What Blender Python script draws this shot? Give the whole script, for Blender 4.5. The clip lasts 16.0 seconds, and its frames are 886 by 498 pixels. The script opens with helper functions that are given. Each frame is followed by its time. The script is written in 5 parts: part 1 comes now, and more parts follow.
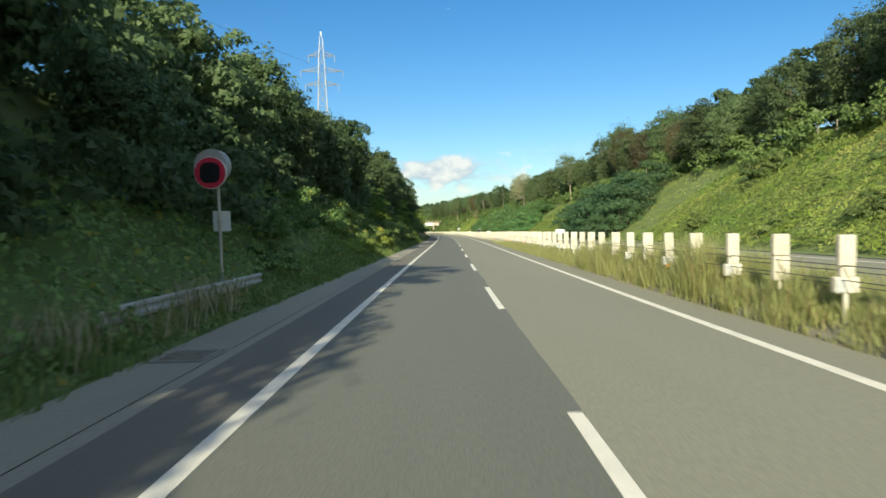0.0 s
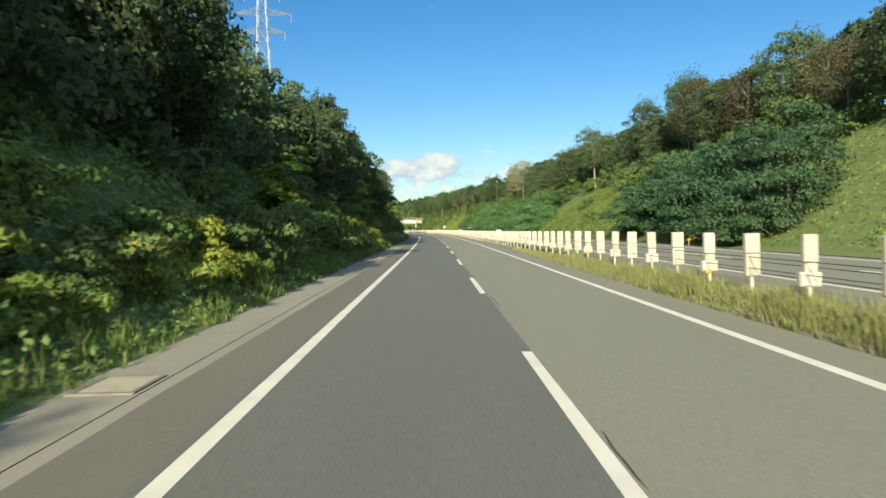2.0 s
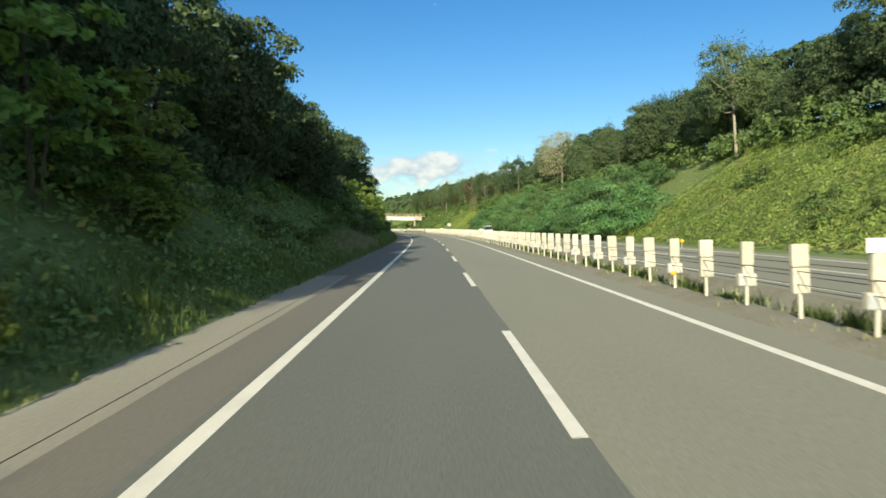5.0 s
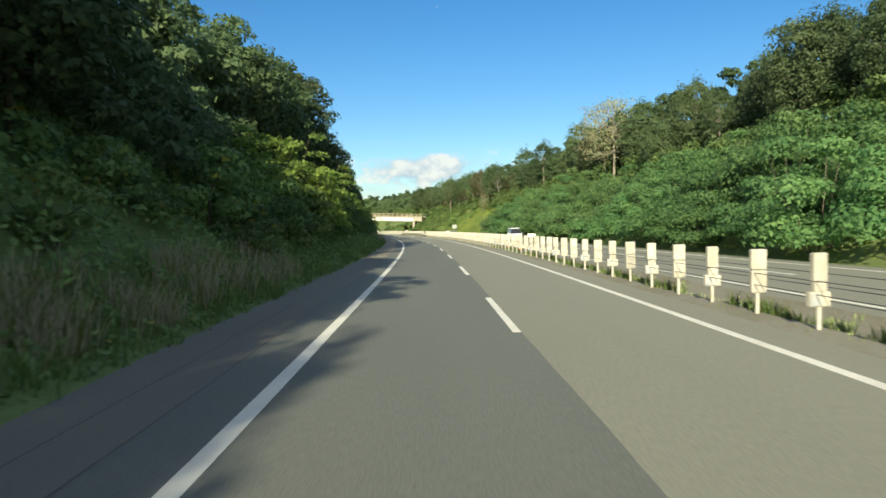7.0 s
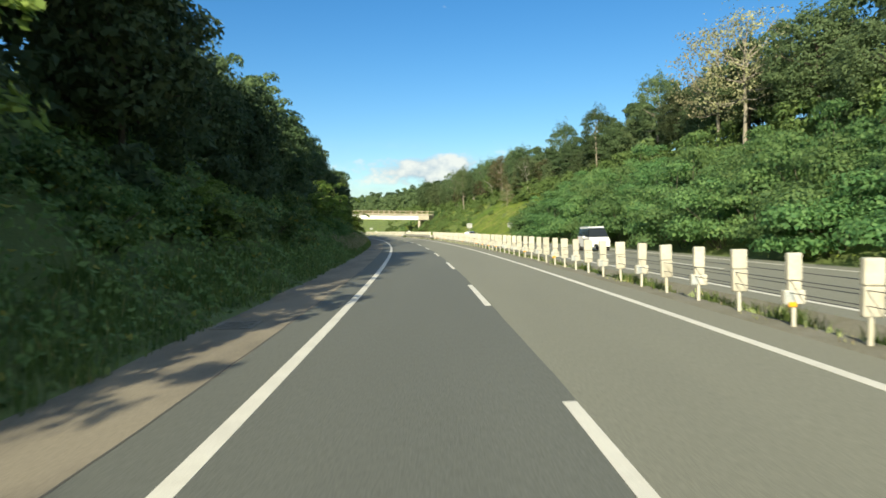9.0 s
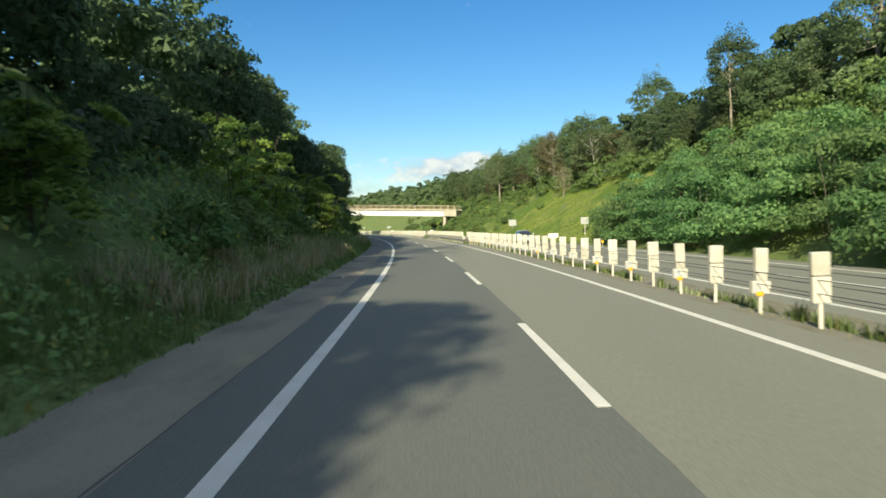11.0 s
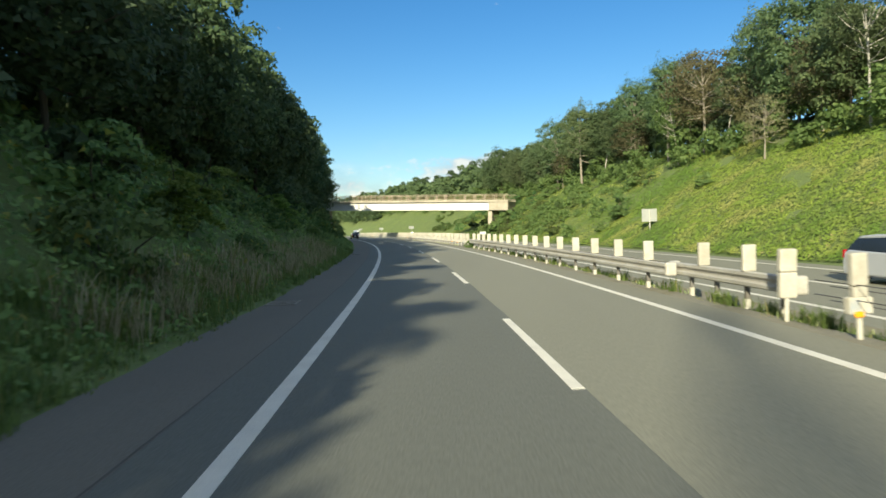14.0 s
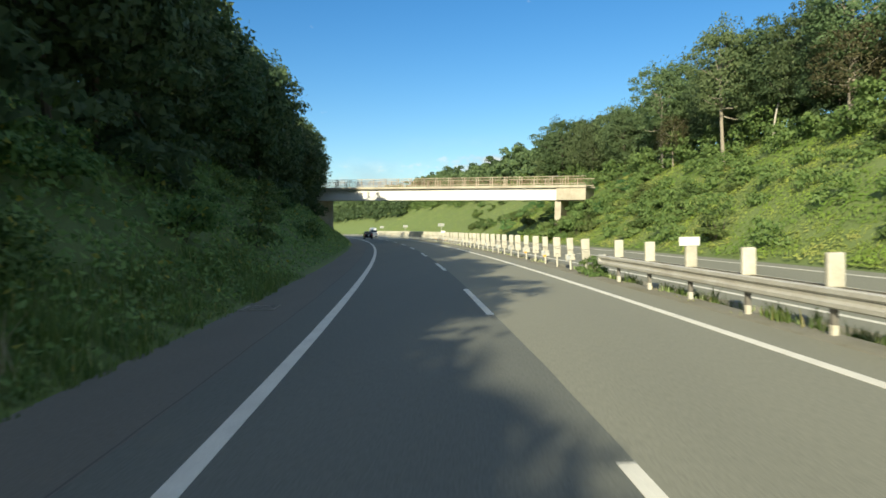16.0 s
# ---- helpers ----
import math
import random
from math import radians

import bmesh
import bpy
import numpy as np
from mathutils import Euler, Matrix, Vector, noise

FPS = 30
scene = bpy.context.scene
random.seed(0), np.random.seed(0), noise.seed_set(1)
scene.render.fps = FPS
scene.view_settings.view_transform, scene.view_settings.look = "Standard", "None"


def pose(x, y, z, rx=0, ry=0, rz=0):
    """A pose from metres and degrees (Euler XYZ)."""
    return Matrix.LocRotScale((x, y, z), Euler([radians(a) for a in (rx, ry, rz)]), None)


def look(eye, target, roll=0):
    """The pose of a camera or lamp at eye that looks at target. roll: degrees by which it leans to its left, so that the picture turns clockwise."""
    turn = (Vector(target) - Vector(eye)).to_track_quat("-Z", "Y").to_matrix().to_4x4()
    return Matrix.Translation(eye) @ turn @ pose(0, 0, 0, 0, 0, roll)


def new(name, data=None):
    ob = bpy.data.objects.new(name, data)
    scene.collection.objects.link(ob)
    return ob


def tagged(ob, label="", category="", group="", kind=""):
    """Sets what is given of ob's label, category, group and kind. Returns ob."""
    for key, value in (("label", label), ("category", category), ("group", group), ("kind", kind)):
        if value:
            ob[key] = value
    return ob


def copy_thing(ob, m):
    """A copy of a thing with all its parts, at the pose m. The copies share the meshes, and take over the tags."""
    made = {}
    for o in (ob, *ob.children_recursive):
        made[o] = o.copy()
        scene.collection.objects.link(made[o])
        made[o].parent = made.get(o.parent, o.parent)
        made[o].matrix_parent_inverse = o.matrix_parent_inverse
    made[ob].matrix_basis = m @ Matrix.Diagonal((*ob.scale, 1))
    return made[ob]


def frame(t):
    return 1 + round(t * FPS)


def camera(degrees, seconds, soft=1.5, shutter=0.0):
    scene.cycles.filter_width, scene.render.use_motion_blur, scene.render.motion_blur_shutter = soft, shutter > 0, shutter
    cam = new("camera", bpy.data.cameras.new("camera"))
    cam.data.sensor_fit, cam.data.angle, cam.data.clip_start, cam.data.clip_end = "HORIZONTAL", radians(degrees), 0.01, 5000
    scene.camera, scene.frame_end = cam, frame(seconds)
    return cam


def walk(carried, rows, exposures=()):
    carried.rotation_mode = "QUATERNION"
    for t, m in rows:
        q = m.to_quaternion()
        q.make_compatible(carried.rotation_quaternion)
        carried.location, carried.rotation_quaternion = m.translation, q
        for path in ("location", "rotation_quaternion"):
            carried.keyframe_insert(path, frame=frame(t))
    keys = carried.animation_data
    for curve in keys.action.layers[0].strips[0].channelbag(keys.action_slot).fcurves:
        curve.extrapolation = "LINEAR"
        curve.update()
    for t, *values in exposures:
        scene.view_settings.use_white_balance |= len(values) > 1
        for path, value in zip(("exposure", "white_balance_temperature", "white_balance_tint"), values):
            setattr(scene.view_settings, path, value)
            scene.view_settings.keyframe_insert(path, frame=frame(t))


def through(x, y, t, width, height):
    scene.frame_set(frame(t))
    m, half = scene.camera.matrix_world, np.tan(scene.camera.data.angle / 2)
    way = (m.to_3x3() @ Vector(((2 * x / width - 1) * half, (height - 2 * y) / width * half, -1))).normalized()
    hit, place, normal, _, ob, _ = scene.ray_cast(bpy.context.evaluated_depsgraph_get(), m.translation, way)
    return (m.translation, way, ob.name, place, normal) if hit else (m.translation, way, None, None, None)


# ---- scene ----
cam = camera(69.0, 16.0, soft=1.65, shutter=0.14)
# seconds, x, y, z, yaw, pitch, lean
ROWS = [
    (0, -1.317, 1.113, 1.95, 0.192, -1.653, 1.343),
    (0.5, -1.356, 12.229, 1.95, -0.158, -1.552, 1.125),
    (1, -1.367, 22.527, 1.95, -0.514, -1.663, 1.471),
    (1.5, -1.305, 32.922, 1.95, -0.882, -1.72, 1.377),
    (2, -1.239, 42.913, 1.95, -1.245, -1.845, 1.365),
    (2.5, -1.106, 52.225, 1.95, -1.53, -1.901, 1.093),
    (3, -0.927, 61.936, 1.95, -1.574, -1.842, 1.74),
    (3.5, -0.802, 71.771, 1.95, -1.468, -1.834, 1.776),
    (4, -0.732, 81.437, 1.95, -1.299, -1.886, 1.805),
    (4.5, -0.68, 91.296, 1.95, -1.158, -2.034, 1.307),
    (5.3, -0.713, 106.856, 1.95, -1.023, -1.964, 1.191),
    (6.2, -0.814, 124.362, 1.95, -0.948, -1.886, 1.061),
    (7, -0.935, 139.924, 1.95, -0.952, -1.816, 0.945),
    (7.5, -0.933, 150.066, 1.95, -0.775, -1.779, 1.046),
    (8, -1.027, 160.894, 1.95, -0.729, -1.796, 1.038),
    (8.5, -1.112, 170.888, 1.95, -0.525, -1.775, 1.12),
    (9, -1.203, 180.743, 1.95, -0.223, -1.804, 1.138),
    (9.8, -1.683, 196.421, 1.95, 0.567, -1.841, 1.205),
    (10.7, -2.472, 214.045, 1.95, 1.556, -1.882, 1.28),
    (11.5, -3.415, 229.694, 1.95, 2.496, -1.918, 1.347),
    (12, -4.118, 239.386, 1.95, 2.899, -1.881, 1.575),
    (12.5, -4.858, 249.023, 1.95, 3.32, -1.868, 1.658),
    (13, -5.632, 258.59, 1.95, 3.709, -1.847, 1.628),
    (13.5, -6.53, 268.54, 1.95, 4.17, -1.875, 1.666),
    (14, -7.649, 278.877, 1.95, 4.561, -1.82, 1.777),
    (14.5, -8.672, 288.215, 1.95, 5.278, -1.923, 1.723),
    (15, -9.865, 297.589, 1.95, 5.966, -1.923, 1.47),
    (15.5, -11.204, 307.249, 1.95, 6.654, -1.872, 1.286),
    (16, -12.684, 316.866, 1.95, 7.174, -1.917, 1.292),
]
walk(cam, [(t, pose(x, y, z, 90 + pitch, lean, yaw)) for t, x, y, z, yaw, pitch, lean in ROWS], [(0.0, 0.82, 7000, 3), (16.0, 0.82, 7000, 3)])

# ---- light ----
SUN_AZ, SUN_EL = radians(193.0), radians(22.5)
sun_way = Vector((math.sin(SUN_AZ) * math.cos(SUN_EL), math.cos(SUN_AZ) * math.cos(SUN_EL), math.sin(SUN_EL)))
sun = new("sun", bpy.data.lights.new("sun", "SUN"))
sun.data.energy, sun.data.angle, sun.data.color = 4.8, radians(0.53), (1.0, 0.91, 0.72)
sun.matrix_world = look(sun_way * 200, (0, 0, 0))
world = bpy.data.worlds.new("sky")
scene.world = world
world.use_nodes = True
wn, wl = world.node_tree.nodes, world.node_tree.links
sky = wn.new("ShaderNodeTexSky")
sky.sky_type, sky.sun_disc, sky.sun_elevation, sky.sun_rotation = "NISHITA", False, SUN_EL, SUN_AZ
sky.air_density, sky.dust_density, sky.ozone_density = 1.0, 0.8, 3.5
wn["Background"].inputs["Strength"].default_value = 0.09


def node(nt, kind, **inputs):
    n = nt.nodes.new(kind)
    for key, value in inputs.items():
        slot = n.inputs[int(key[1:])] if key[0] == "i" and key[1:].isdigit() else n.inputs[key.replace("_", " ")]
        if isinstance(value, bpy.types.NodeSocket):
            nt.links.new(value, slot)
        else:
            slot.default_value = value
    return n


def maths(nt, op, a, b=0.0, clamp=False):
    n = node(nt, "ShaderNodeMath", i0=a, i1=b)
    n.operation, n.use_clamp = op, clamp
    return n.outputs[0]


def mixed(nt, fac, a, b, blend="MIX"):
    n = nt.nodes.new("ShaderNodeMix")
    n.data_type, n.blend_type = "RGBA", blend
    for slot, value in ((n.inputs[0], fac), (n.inputs[6], a), (n.inputs[7], b)):
        if isinstance(value, bpy.types.NodeSocket):
            nt.links.new(value, slot)
        else:
            slot.default_value = value
    return n.outputs[2]


# low cumulus: a bank ahead and wisps all round the horizon
wt = world.node_tree
way = node(wt, "ShaderNodeTexCoord").outputs["Generated"]
split = node(wt, "ShaderNodeSeparateXYZ", Vector=way)
height = split.outputs[2]
flat = node(wt, "ShaderNodeMapping", Vector=way, Scale=(1.0, 1.0, 1.7)).outputs[0]
puff = node(wt, "ShaderNodeTexNoise", Vector=flat, Scale=26.0, Detail=9.0, Roughness=0.55).outputs[0]
wisp = node(wt, "ShaderNodeTexNoise", Vector=flat, Scale=7.0, Detail=8.0, Roughness=0.6).outputs[0]
off_x = maths(wt, "DIVIDE", maths(wt, "SUBTRACT", split.outputs[0], -0.005), 0.145)
off_z = maths(wt, "DIVIDE", maths(wt, "SUBTRACT", height, 0.088), 0.036)
far = maths(wt, "SQRT", maths(wt, "ADD", maths(wt, "POWER", maths(wt, "ABSOLUTE", off_x), 2.0), maths(wt, "POWER", maths(wt, "ABSOLUTE", off_z), 2.0)))
bank = node(wt, "ShaderNodeMapRange", Value=far, From_Min=1.3, From_Max=0.1, To_Min=-0.25, To_Max=0.27).outputs[0]
bank = maths(wt, "MULTIPLY", node(wt, "ShaderNodeMapRange", Value=maths(wt, "ADD", puff, bank), From_Min=0.46, From_Max=0.66).outputs[0],
             maths(wt, "GREATER_THAN", split.outputs[1], 0.0))
off_x = maths(wt, "DIVIDE", maths(wt, "SUBTRACT", split.outputs[0], -0.23), 0.10)
off_z = maths(wt, "DIVIDE", maths(wt, "SUBTRACT", height, 0.07), 0.035)
far = maths(wt, "SQRT", maths(wt, "ADD", maths(wt, "POWER", maths(wt, "ABSOLUTE", off_x), 2.0), maths(wt, "POWER", maths(wt, "ABSOLUTE", off_z), 2.0)))
second = node(wt, "ShaderNodeMapRange", Value=far, From_Min=1.25, From_Max=0.1, To_Min=-0.25, To_Max=0.2).outputs[0]
second = maths(wt, "MULTIPLY", node(wt, "ShaderNodeMapRange", Value=maths(wt, "ADD", puff, second), From_Min=0.48, From_Max=0.74).outputs[0],
               maths(wt, "GREATER_THAN", split.outputs[1], 0.0))
bank = maths(wt, "MAXIMUM", bank, second)
haze = maths(wt, "MULTIPLY", node(wt, "ShaderNodeMapRange", Value=wisp, From_Min=0.45, From_Max=0.7).outputs[0],
             node(wt, "ShaderNodeMapRange", Value=height, From_Min=0.14, From_Max=0.06, To_Max=0.6).outputs[0])
cover_amount = maths(wt, "MULTIPLY", maths(wt, "MAXIMUM", bank, haze, True), 0.85)
# scattered cumulus out of view, added as fill for shade; the north stays clear
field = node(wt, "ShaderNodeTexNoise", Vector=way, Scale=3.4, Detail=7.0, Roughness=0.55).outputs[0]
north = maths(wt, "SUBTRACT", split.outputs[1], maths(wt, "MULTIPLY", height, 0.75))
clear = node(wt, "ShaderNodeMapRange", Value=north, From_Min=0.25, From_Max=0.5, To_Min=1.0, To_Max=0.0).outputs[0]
fill_cumulus = maths(wt, "MULTIPLY", node(wt, "ShaderNodeMapRange", Value=field, From_Min=0.44, From_Max=0.58).outputs[0],
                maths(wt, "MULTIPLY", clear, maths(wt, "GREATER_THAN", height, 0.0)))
blue = node(wt, "ShaderNodeHueSaturation", Color=sky.outputs[0], Saturation=1.3, Hue=0.505).outputs[0]
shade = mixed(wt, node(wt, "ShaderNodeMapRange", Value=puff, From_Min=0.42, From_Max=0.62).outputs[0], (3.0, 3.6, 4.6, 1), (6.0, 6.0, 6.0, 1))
wl.new(mixed(wt, fill_cumulus, mixed(wt, cover_amount, blue, shade), (3.7, 4.25, 5.2, 1)), wn["Background"].inputs["Color"])


# ---- materials ----
def surface(name, colour, vary=0.25, coarse=0.6, fine=25.0, rough=0.85, bump=0.25, metal=0.0, other=None, patch=0.5, stretch=(1, 1, 1), each=0.0):
    """A rough solid with broad stains (towards other), fine grain and relief."""
    m = bpy.data.materials.new(name)
    m.use_nodes = True
    nt = m.node_tree
    b = nt.nodes["Principled BSDF"]
    at = node(nt, "ShaderNodeMapping", Vector=node(nt, "ShaderNodeNewGeometry").outputs["Position"], Scale=stretch).outputs[0]
    big = node(nt, "ShaderNodeTexNoise", Vector=at, Scale=coarse, Detail=5.0, Roughness=0.6).outputs[0]
    small = node(nt, "ShaderNodeTexNoise", Vector=at, Scale=fine, Detail=4.0, Roughness=0.7).outputs[0]
    other = other or tuple(c * 0.6 for c in colour)
    c = mixed(nt, node(nt, "ShaderNodeMapRange", Value=big, From_Min=0.42, From_Max=0.68, To_Max=patch).outputs[0], (*colour, 1), (*other, 1))
    grain = node(nt, "ShaderNodeMapRange", Value=small, From_Min=0.25, From_Max=0.75, To_Min=1 - vary, To_Max=1 + vary).outputs[0]
    if each:
        grain = maths(nt, "MULTIPLY", grain, node(nt, "ShaderNodeMapRange", Value=node(nt, "ShaderNodeObjectInfo").outputs["Random"], To_Min=1 - each, To_Max=1 + each).outputs[0])
    c = mixed(nt, 1.0, c, node(nt, "ShaderNodeCombineXYZ", X=grain, Y=grain, Z=grain).outputs[0], "MULTIPLY")
    nt.links.new(c, b.inputs["Base Color"])
    b.inputs["Roughness"].default_value, b.inputs["Metallic"].default_value = rough, metal
    if bump:
        nt.links.new(node(nt, "ShaderNodeBump", Strength=bump, Distance=0.02, Height=small).outputs[0], b.inputs["Normal"])
    return m


def leafy(name, dark, light, through=0.35, accent=None, share=0.0, each=0.25, patch=None, drift=None):
    """Leaves: every leaf and every plant differs a little, some take the accent's colour; light comes through."""
    m = bpy.data.materials.new(name)
    m.use_nodes = True
    nt = m.node_tree
    b = nt.nodes["Principled BSDF"]
    one = node(nt, "ShaderNodeNewGeometry").outputs["Random Per Island"]
    plant = node(nt, "ShaderNodeObjectInfo").outputs["Random"]
    c = mixed(nt, one, (*dark, 1), (*light, 1))
    if accent:
        pick = maths(nt, "FRACT", maths(nt, "MULTIPLY", one, 37.7))
        c = mixed(nt, maths(nt, "LESS_THAN", pick, share), c, (*accent, 1))
    if patch:
        broad = node(nt, "ShaderNodeTexNoise", Vector=node(nt, "ShaderNodeTexCoord").outputs["Object"], Scale=0.35, Detail=3.0).outputs[0]
        c = mixed(nt, node(nt, "ShaderNodeMapRange", Value=broad, From_Min=0.42, From_Max=0.66, To_Max=0.75).outputs[0], c, (*patch, 1))
    if drift:
        wide = node(nt, "ShaderNodeTexNoise", Vector=node(nt, "ShaderNodeTexCoord").outputs["Object"], Scale=0.13, Detail=4.0, Roughness=0.6).outputs[0]
        c = mixed(nt, node(nt, "ShaderNodeMapRange", Value=wide, From_Min=0.46, From_Max=0.6, To_Max=0.85).outputs[0], c, (*drift, 1))
    tint = node(nt, "ShaderNodeHueSaturation", Color=c, Hue=node(nt, "ShaderNodeMapRange", Value=plant, To_Min=0.475, To_Max=0.515).outputs[0],
                Value=node(nt, "ShaderNodeMapRange", Value=maths(nt, "FRACT", maths(nt, "MULTIPLY", plant, 7.3)), To_Min=1 - each, To_Max=1 + each).outputs[0])
    nt.links.new(tint.outputs[0], b.inputs["Base Color"])
    b.inputs["Roughness"].default_value = 0.6
    b.inputs["Specular IOR Level"].default_value = 0.25
    mix = node(nt, "ShaderNodeMixShader", i0=through, i1=b.outputs[0], i2=node(nt, "ShaderNodeBsdfTranslucent", Color=tint.outputs[0]).outputs[0])
    nt.links.new(mix.outputs[0], nt.nodes["Material Output"].inputs["Surface"])
    return m


def plain(name, colour, rough=0.5, metal=0.0):
    m = bpy.data.materials.new(name)
    m.use_nodes = True
    b = m.node_tree.nodes["Principled BSDF"]
    b.inputs["Base Color"].default_value, b.inputs["Roughness"].default_value, b.inputs["Metallic"].default_value = (*colour, 1), rough, metal
    return m


ASPHALT_DARK = surface("asphalt_dark", (0.124, 0.132, 0.115), 0.22, 0.35, 45.0, 0.85, 0.3, other=(0.147, 0.155, 0.134), stretch=(1, 0.12, 1))
ASPHALT_PALE = surface("asphalt_pale", (0.222, 0.222, 0.174), 0.2, 0.35, 45.0, 0.88, 0.25, other=(0.188, 0.19, 0.152), stretch=(1, 0.12, 1))
ASPHALT_SHOULDER = surface("asphalt_shoulder", (0.154, 0.147, 0.124), 0.25, 0.5, 45.0, 0.9, 0.3, other=(0.120, 0.114, 0.097), stretch=(1, 0.2, 1))
GUTTER = surface("gutter_concrete", (0.285, 0.275, 0.225), 0.2, 0.4, 30.0, 0.9, 0.3, other=(0.195, 0.187, 0.152), stretch=(1, 0.3, 1))
PAINT = surface("road_paint", (0.72, 0.70, 0.62), 0.12, 1.5, 40.0, 0.7, 0.2, other=(0.5, 0.48, 0.42), patch=0.4)
SOIL = surface("soil", (0.13, 0.175, 0.055), 0.3, 0.3, 12.0, 0.95, 0.4, other=(0.11, 0.16, 0.04), patch=0.8)
MEDIAN_SOIL = surface("median_gravel", (0.205, 0.197, 0.158), 0.3, 0.8, 25.0, 0.95, 0.5, other=(0.14, 0.13, 0.075), patch=0.7)
SLEEVE = surface("delineator_plastic", (0.46, 0.445, 0.385), 0.12, 3.0, 14.0, 0.6, 0.15, other=(0.37, 0.345, 0.275), patch=0.7, each=0.13)
POST_PAINT = surface("post_paint", (0.50, 0.49, 0.44), 0.1, 3.0, 20.0, 0.5, 0.1, other=(0.42, 0.36, 0.22), patch=0.4)
STEEL = surface("galvanised_steel", (0.50, 0.49, 0.45), 0.15, 1.2, 18.0, 0.5, 0.15, 0.15, other=(0.34, 0.31, 0.26), patch=0.5)
# the rails' shade on their legs is put into this darker steel
LEG_STEEL_SHADED = surface("shaded_steel", (0.17, 0.165, 0.15), 0.15, 1.2, 18.0, 0.6, 0.15, 0.1, other=(0.12, 0.105, 0.085), patch=0.5)
CABLE = plain("steel_cable", (0.12, 0.12, 0.12), 0.5, 0.6)
CONCRETE = surface("bridge_concrete", (0.40, 0.37, 0.30), 0.15, 0.6, 8.0, 0.85, 0.2, other=(0.26, 0.23, 0.18), patch=0.8)
GIRDER = surface("girder_paint", (0.70, 0.71, 0.70), 0.06, 0.4, 10.0, 0.6, 0.05, other=(0.58, 0.56, 0.5), patch=0.4)
RAIL_RUST = surface("rail_paint", (0.42, 0.37, 0.29), 0.12, 1.0, 10.0, 0.6, 0.1, other=(0.3, 0.22, 0.14))
RAIL_BROWN = plain("brown_baluster_paint", (0.2, 0.13, 0.08), 0.6)
SIGN_BACK = surface("sign_aluminium", (0.5, 0.52, 0.52), 0.06, 1.5, 8.0, 0.45, 0.05, 0.4, other=(0.42, 0.44, 0.44))
BARK = surface("bark", (0.085, 0.072, 0.055), 0.35, 1.5, 14.0, 0.95, 0.6, other=(0.13, 0.115, 0.09), stretch=(1, 1, 0.25))
BARK_WHITE = surface("white_bark", (0.48, 0.46, 0.41), 0.2, 2.0, 14.0, 0.85, 0.3, other=(0.3, 0.28, 0.24), stretch=(1, 1, 0.4))
BARK_PALE = surface("pale_bark", (0.26, 0.235, 0.19), 0.25, 1.5, 14.0, 0.9, 0.4, other=(0.25, 0.22, 0.17), stretch=(1, 1, 0.3))
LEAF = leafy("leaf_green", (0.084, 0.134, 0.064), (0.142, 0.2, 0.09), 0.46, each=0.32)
# darker copy of the leaf green, with the bank's shade in its colour
LEAF_BANK_SHADED = leafy("leaf_bank_shaded", (0.05, 0.094, 0.044), (0.102, 0.156, 0.068), 0.36)
LEAF_MID = leafy("leaf_thicket", (0.085, 0.145, 0.048), (0.165, 0.235, 0.078), 0.42)
LEAF_BROWN = leafy("leaf_russet", (0.085, 0.085, 0.042), (0.165, 0.15, 0.078), 0.4)
LEAF_PALE = leafy("leaf_pale", (0.22, 0.225, 0.12), (0.36, 0.35, 0.2))
LEAF_LOCUST = leafy("leaf_locust", (0.082, 0.185, 0.075), (0.185, 0.32, 0.115), 0.52, each=0.28)
LEAF_DEEP = leafy("leaf_deep_locust", (0.05, 0.115, 0.06), (0.10, 0.185, 0.085), 0.45, each=0.22)
LEAF_SHRUB = leafy("leaf_shrub", (0.08, 0.15, 0.05), (0.18, 0.28, 0.088), accent=(0.34, 0.34, 0.07), share=0.04)
LEAF_WEED = leafy("leaf_weed", (0.125, 0.215, 0.072), (0.255, 0.37, 0.122), 0.4, accent=(0.36, 0.34, 0.08), share=0.03)
LEAF_SAPLING = leafy("leaf_sapling", (0.15, 0.26, 0.06), (0.28, 0.41, 0.10), 0.5, each=0.15)
LEAF_ARCH = leafy("leaf_arching_weed", (0.13, 0.225, 0.045), (0.27, 0.385, 0.10), 0.45, accent=(0.42, 0.40, 0.12), share=0.06, each=0.15)
LEAF_VINE = leafy("leaf_vine", (0.13, 0.235, 0.06), (0.25, 0.385, 0.105), 0.42, accent=(0.34, 0.34, 0.12), share=0.05)
LEAF_GOLD = leafy("leaf_goldenrod", (0.12, 0.18, 0.035), (0.26, 0.33, 0.065), accent=(0.46, 0.42, 0.06), share=0.13)
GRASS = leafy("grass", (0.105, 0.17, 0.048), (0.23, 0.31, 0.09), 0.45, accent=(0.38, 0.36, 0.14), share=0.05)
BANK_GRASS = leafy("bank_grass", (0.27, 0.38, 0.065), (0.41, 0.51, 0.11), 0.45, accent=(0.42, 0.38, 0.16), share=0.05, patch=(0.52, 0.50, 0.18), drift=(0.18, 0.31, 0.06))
GRASS_DRY = leafy("dry_grass", (0.40, 0.50, 0.20), (0.60, 0.65, 0.31), 0.6, accent=(0.54, 0.46, 0.25), share=0.1)
STRAW = leafy("straw", (0.28, 0.26, 0.15), (0.50, 0.46, 0.30), accent=(0.14, 0.19, 0.05), share=0.3)
GLASS = plain("dark_glass", (0.02, 0.025, 0.03), 0.08)
CAR_SILVER = plain("silver_car_paint", (0.5, 0.53, 0.57), 0.25, 0.2)
